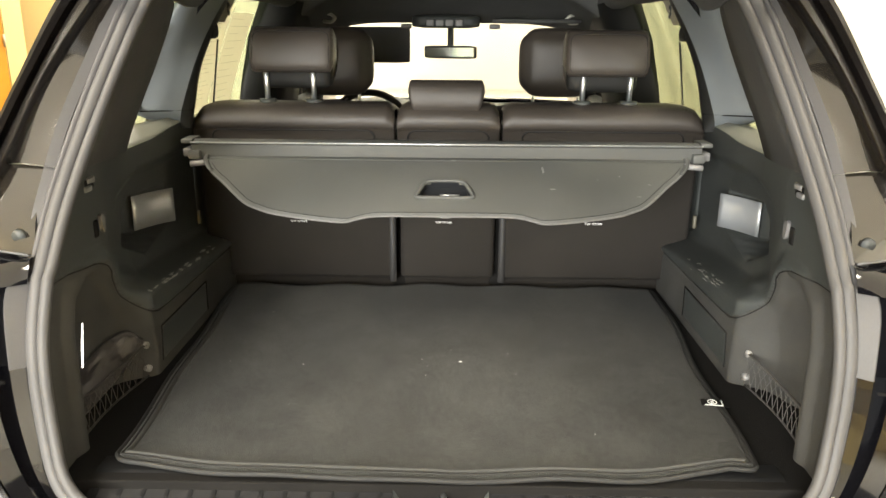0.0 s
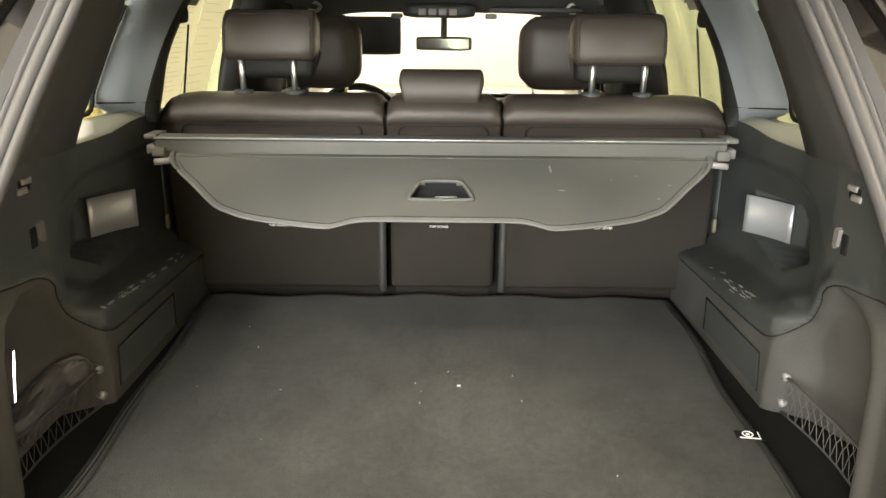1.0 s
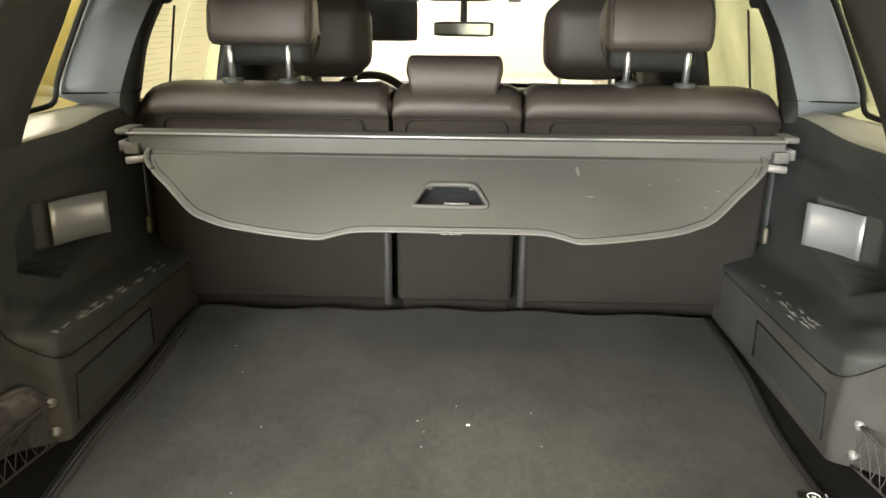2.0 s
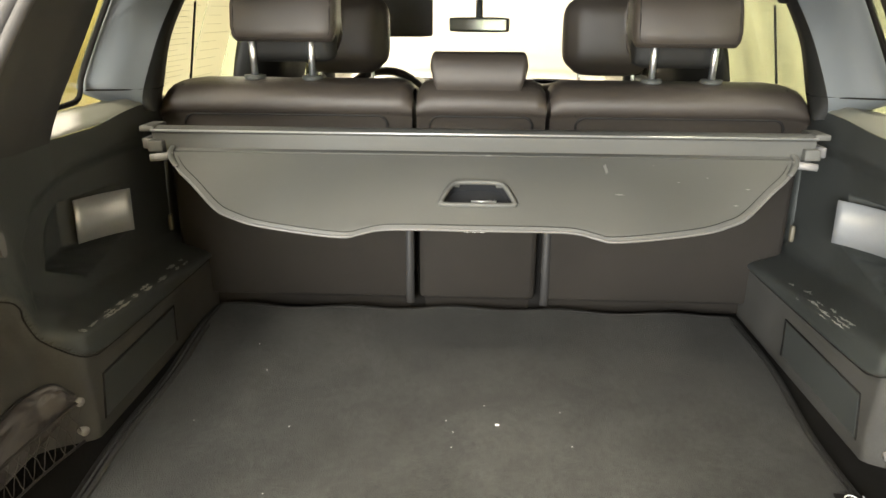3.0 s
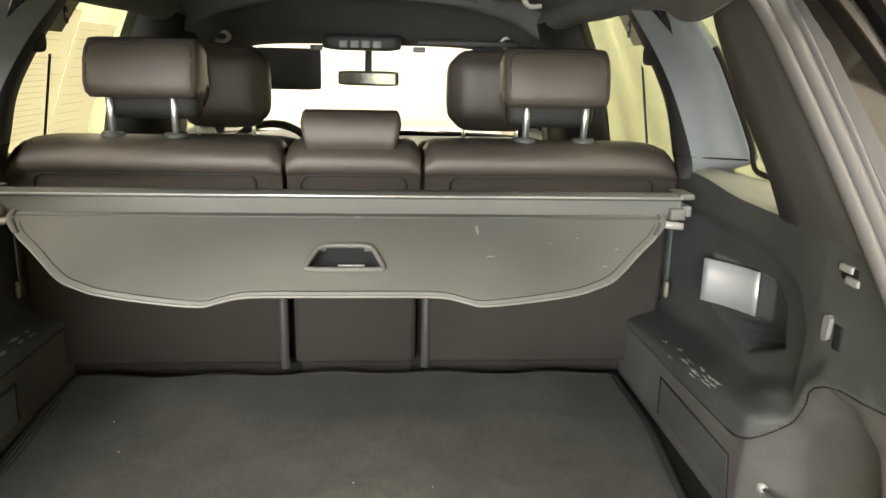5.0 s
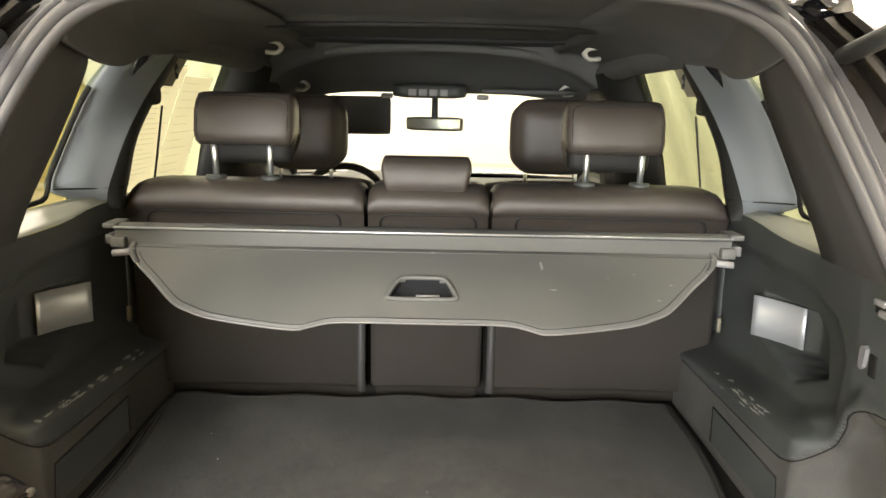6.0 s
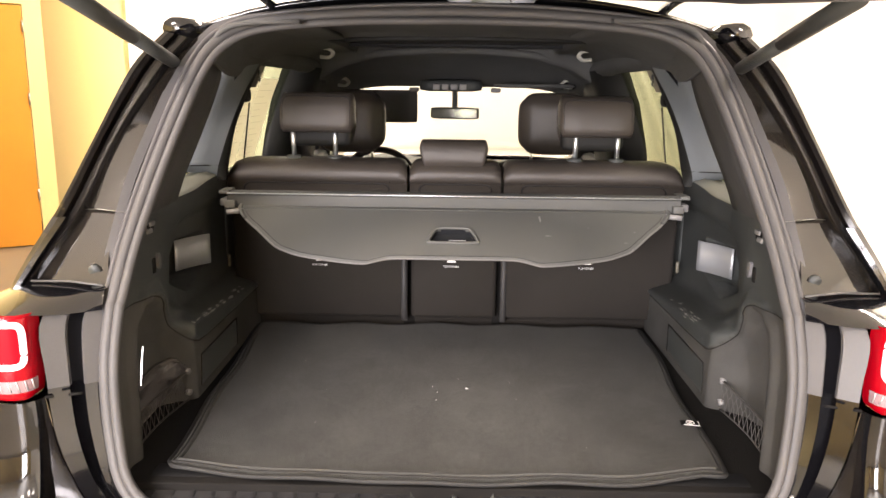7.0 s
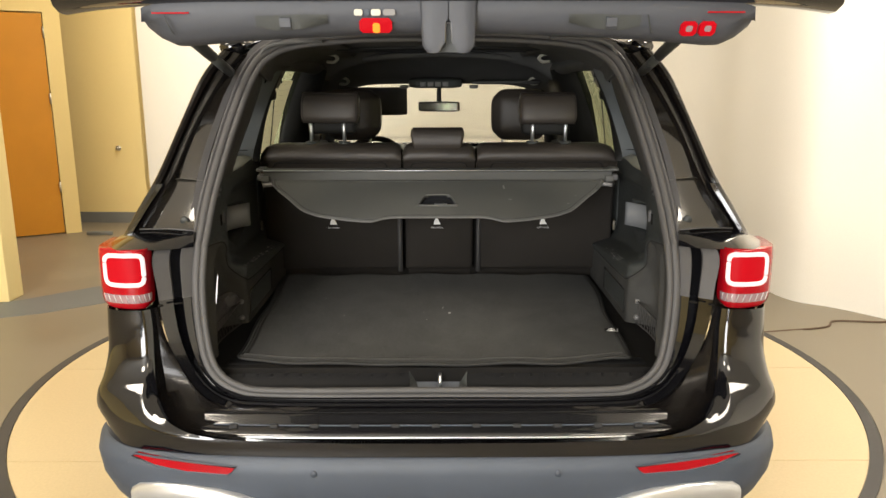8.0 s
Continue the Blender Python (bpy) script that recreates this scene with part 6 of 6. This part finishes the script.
inner = gate_skin([(0.10, 0.03), (0.25, 0.018), (0.55, 0.014), (0.60, 0.010), (1.10, 0.010), (1.205, 0.009), (1.226, 0.013), (1.241, 0.024), (1.249, 0.042), (1.255, 0.072), (1.25, 0.095)], lambda a: 0.50 + 0.015 * min(1, a), "inner_trim", GATETRIM, "dark grey plastic inner trim", 8, 0.012, arch=0.024)
outer = gate_skin([(1.235, 0.082), (1.262, 0.086), (1.285, 0.098), (1.297, 0.12), (1.290, 0.15), (1.262, 0.168), (1.225, 0.174), (1.10, 0.187), (0.98, 0.21), (0.82, 0.235), (0.72, 0.225), (0.40, 0.14), (0.05, 0.045), (-0.02, 0.03)], lambda a: 0.53 + 0.145 * min(1, a / 1.1), "outer_skin", PAINT, "gloss black outer skin", 5, 0.06)
bm = sheet(bmesh.new(), lambda u, k: g(u * (0.53 + 0.06 * k), 0.12 + 0.55 * k, 0.070 + 0.135 * k), [-1 + i / 5 for i in range(11)], [i / 5 for i in range(6)])
part("rear_glass", bm, PIANO, gate, "dark tinted rear window")
# latch cover: a tapered tongue with a notch
half_w = lambda h: 0.043 + 0.05 * min(0.09, h) if h > 0.012 else 0.043 - 0.010 * (0.012 - h) / 0.012
notch = lambda h: float(np.interp(h, [0.002, 0.014, 0.018, 0.050, 0.056], [0.017, 0.010, 0.0065, 0.005, 0.001]))
grip_bm = bmesh.new()
for sx in (-1, 1):
    rows = []
    for h in (0.002, 0.004, 0.008, 0.014, 0.018, 0.03, 0.05, 0.056, 0.07, 0.085):
        a = 1.2625 - 0.10 * max(0, 0.008 - h)
        rows.append([g(sx * notch(h), a - 0.02, h), g(sx * notch(h), a, h), g(sx * (notch(h) + half_w(h)) / 2, a + 0.0015, h), g(sx * (half_w(h) - 0.004), a, h), g(sx * half_w(h), a - 0.004, h), g(sx * half_w(h), a - 0.05, h + 0.002)])
    loft(grip_bm, rows)
cover_ob = sharp(part("latch_cover", grip_bm, GATETRIM, gate, "grey latch cover with notch"), 50)
bm = bmesh.new()
loft(bm, [[g(-0.018, 1.244, h), g(0.018, 1.244, h)] for h in (0.002, 0.03, 0.06)])
part("notch_back", bm, TRIM, cover_ob, smooth=False)
bm = bmesh.new()
tube(bm, [g(-0.006, 1.250, 0.018), g(-0.005, 1.250, 0.050), g(0.005, 1.250, 0.050), g(0.006, 1.250, 0.018)], 0.0022, 6)
part("latch", bm, SATIN, cover_ob, "dull metal latch")


def end_plate(name, x0, x1, h0, h1, mat, label, lift=0.002):
    b = bmesh.new()
    r = min(x1 - x0, h1 - h0) * 0.22
    where = lambda h: float(np.interp(h, [0.02, 0.042, 0.072], [1.241, 1.2515, 1.257])) + lift
    rim2 = [(x0 + r, h0), (x1 - r, h0), (x1, h0 + r), (x1, h1 - r), (x1 - r, h1), (x0 + r, h1), (x0, h1 - r), (x0, h0 + r)]
    prism(b, [g(x, where(h), h) for x, h in rim2], -along_g * 0.008)
    return part(name, b, mat, gate, label, smooth=False)


end_plate("lamp_core", -0.126, -0.114, 0.034, 0.050, glowing("amber_lamp_core", (1.0, 0.30, 0.03), 2.5), "bright amber lamp core", 0.0035)
warn = end_plate("warning_lamp", -0.148, -0.094, 0.034, 0.058, REDGLOW, "lit red warning lamp")
for x0 in (0.388, 0.419):
    b = end_plate("close_button", x0, x0 + 0.027, 0.028, 0.052, REDGLOW, "lit red closing button")
    end_plate("button_mark", x0 + 0.008, x0 + 0.019, 0.035, 0.045, CLEARLENS, "small pale mark", 0.003)
for x0, w, mat in ((-0.156, 0.014, INK), (-0.140, 0.010, BUMPERGREY), (-0.128, 0.016, INK), (-0.108, 0.020, BRIGHTPLASTIC)):
    end_plate("notice_label", x0, x0 + w, 0.062, 0.072, mat, "small printed safety notice")
for s in (-1, 1):
    end_plate("lit_strip", s * 0.46 - 0.03, s * 0.46 + 0.03, 0.0655, 0.0675, REDGLOW, "thin red lamp edge")
    # dark sheet laid on for the recess's shade, with its buffer
    b = bmesh.new()
    loft(b, [[g(s * x, a + 0.0012, h + dh) for a, h in ((1.2475, 0.040 + 0.02 * (1 - w)), (1.2505, 0.050), (1.2535, 0.064))] for x, w, dh in ((0.20, 0.2, 0.0), (0.225, 0.8, 0.0), (0.25, 1.0, 0.0), (0.29, 1.0, -0.002), (0.32, 0.7, -0.002))])
    part("recess_shade", b, TRIM, gate, "dark patch standing in for a shaded recess")
    b = bmesh.new()
    loft(b, [[g(s * x, 1.252, 0.040), g(s * x, 1.256, 0.044), g(s * x, 1.257, 0.058), g(s * x, 1.252, 0.060)] for x in (0.262, 0.266, 0.276, 0.280)], closed=True, caps=True)
    part("buffer_clip", b, GATETRIM, gate, "grey buffer clip", smooth=False)
    # a shallow crease in the trim
    b = bmesh.new()
    tube(b, spline([g(s * 0.40 - 0.06, 1.2448, 0.032), g(s * 0.40 - 0.064, 1.2515, 0.042), g(s * 0.40 - 0.07, 1.2555, 0.062)], 4), 0.0011, 5)
    part("crease", b, TRIM, gate)
    # gate lamps and number plate
    b = bmesh.new()
    loft(b, [[g(s * x, a, h) for a, h in ((1.225, 0.178), (1.14, 0.192), (1.05, 0.205))] for x in (0.36, 0.45, 0.55, 0.625)])
    solid(part("gate_lamp", b, REDLENS, gate, "red inner tail lamp"), 0.006, 1)
b = bmesh.new()
prism(b, [g(x, a, h) for x, a, h in ((-0.155, 1.215, 0.178), (0.155, 1.215, 0.178), (0.155, 1.10, 0.192), (-0.155, 1.10, 0.192))], out_g * 0.004)
plate_ob = part("number_plate", b, SATIN, gate, "silver plate holder with bars", smooth=False)
for k in range(5):
    b = bmesh.new()
    prism(b, [g(x, a, h) for x, a, h in ((-0.11 + k * 0.046, 1.175, 0.1875), (-0.08 + k * 0.046, 1.175, 0.1875), (-0.08 + k * 0.046, 1.135, 0.1925), (-0.11 + k * 0.046, 1.135, 0.1925))], out_g * 0.003)
    part("bar", b, INK, plate_ob, smooth=False)
# struts and hinges
for s in (-1, 1):
    foot = Vector((s * 0.640, 1.50, 1.468)) - HINGE
    top = g(s * 0.575 - 0.028, 0.76, 0.02)
    foot = foot + (foot - top) * 0.10
    b = bmesh.new()
    tube(b, [foot, foot.lerp(top, 0.5)], 0.0145, 12)
    st = part("strut", b, TRIM, gate, "black tailgate strut")
    b = bmesh.new()
    tube(b, [foot.lerp(top, 0.5), top], 0.0155, 12)
    part("strut_sleeve", b, TRIM, st)
    b = bmesh.new()
    tube(b, spline([g(s * 0.47, -0.03, -0.005), g(s * 0.475, 0.02, 0.012), g(s * 0.48, 0.10, 0.03)], 5), 0.012, 8)
    part("hinge_arm", b, PAINT, gate, "painted hinge arm")
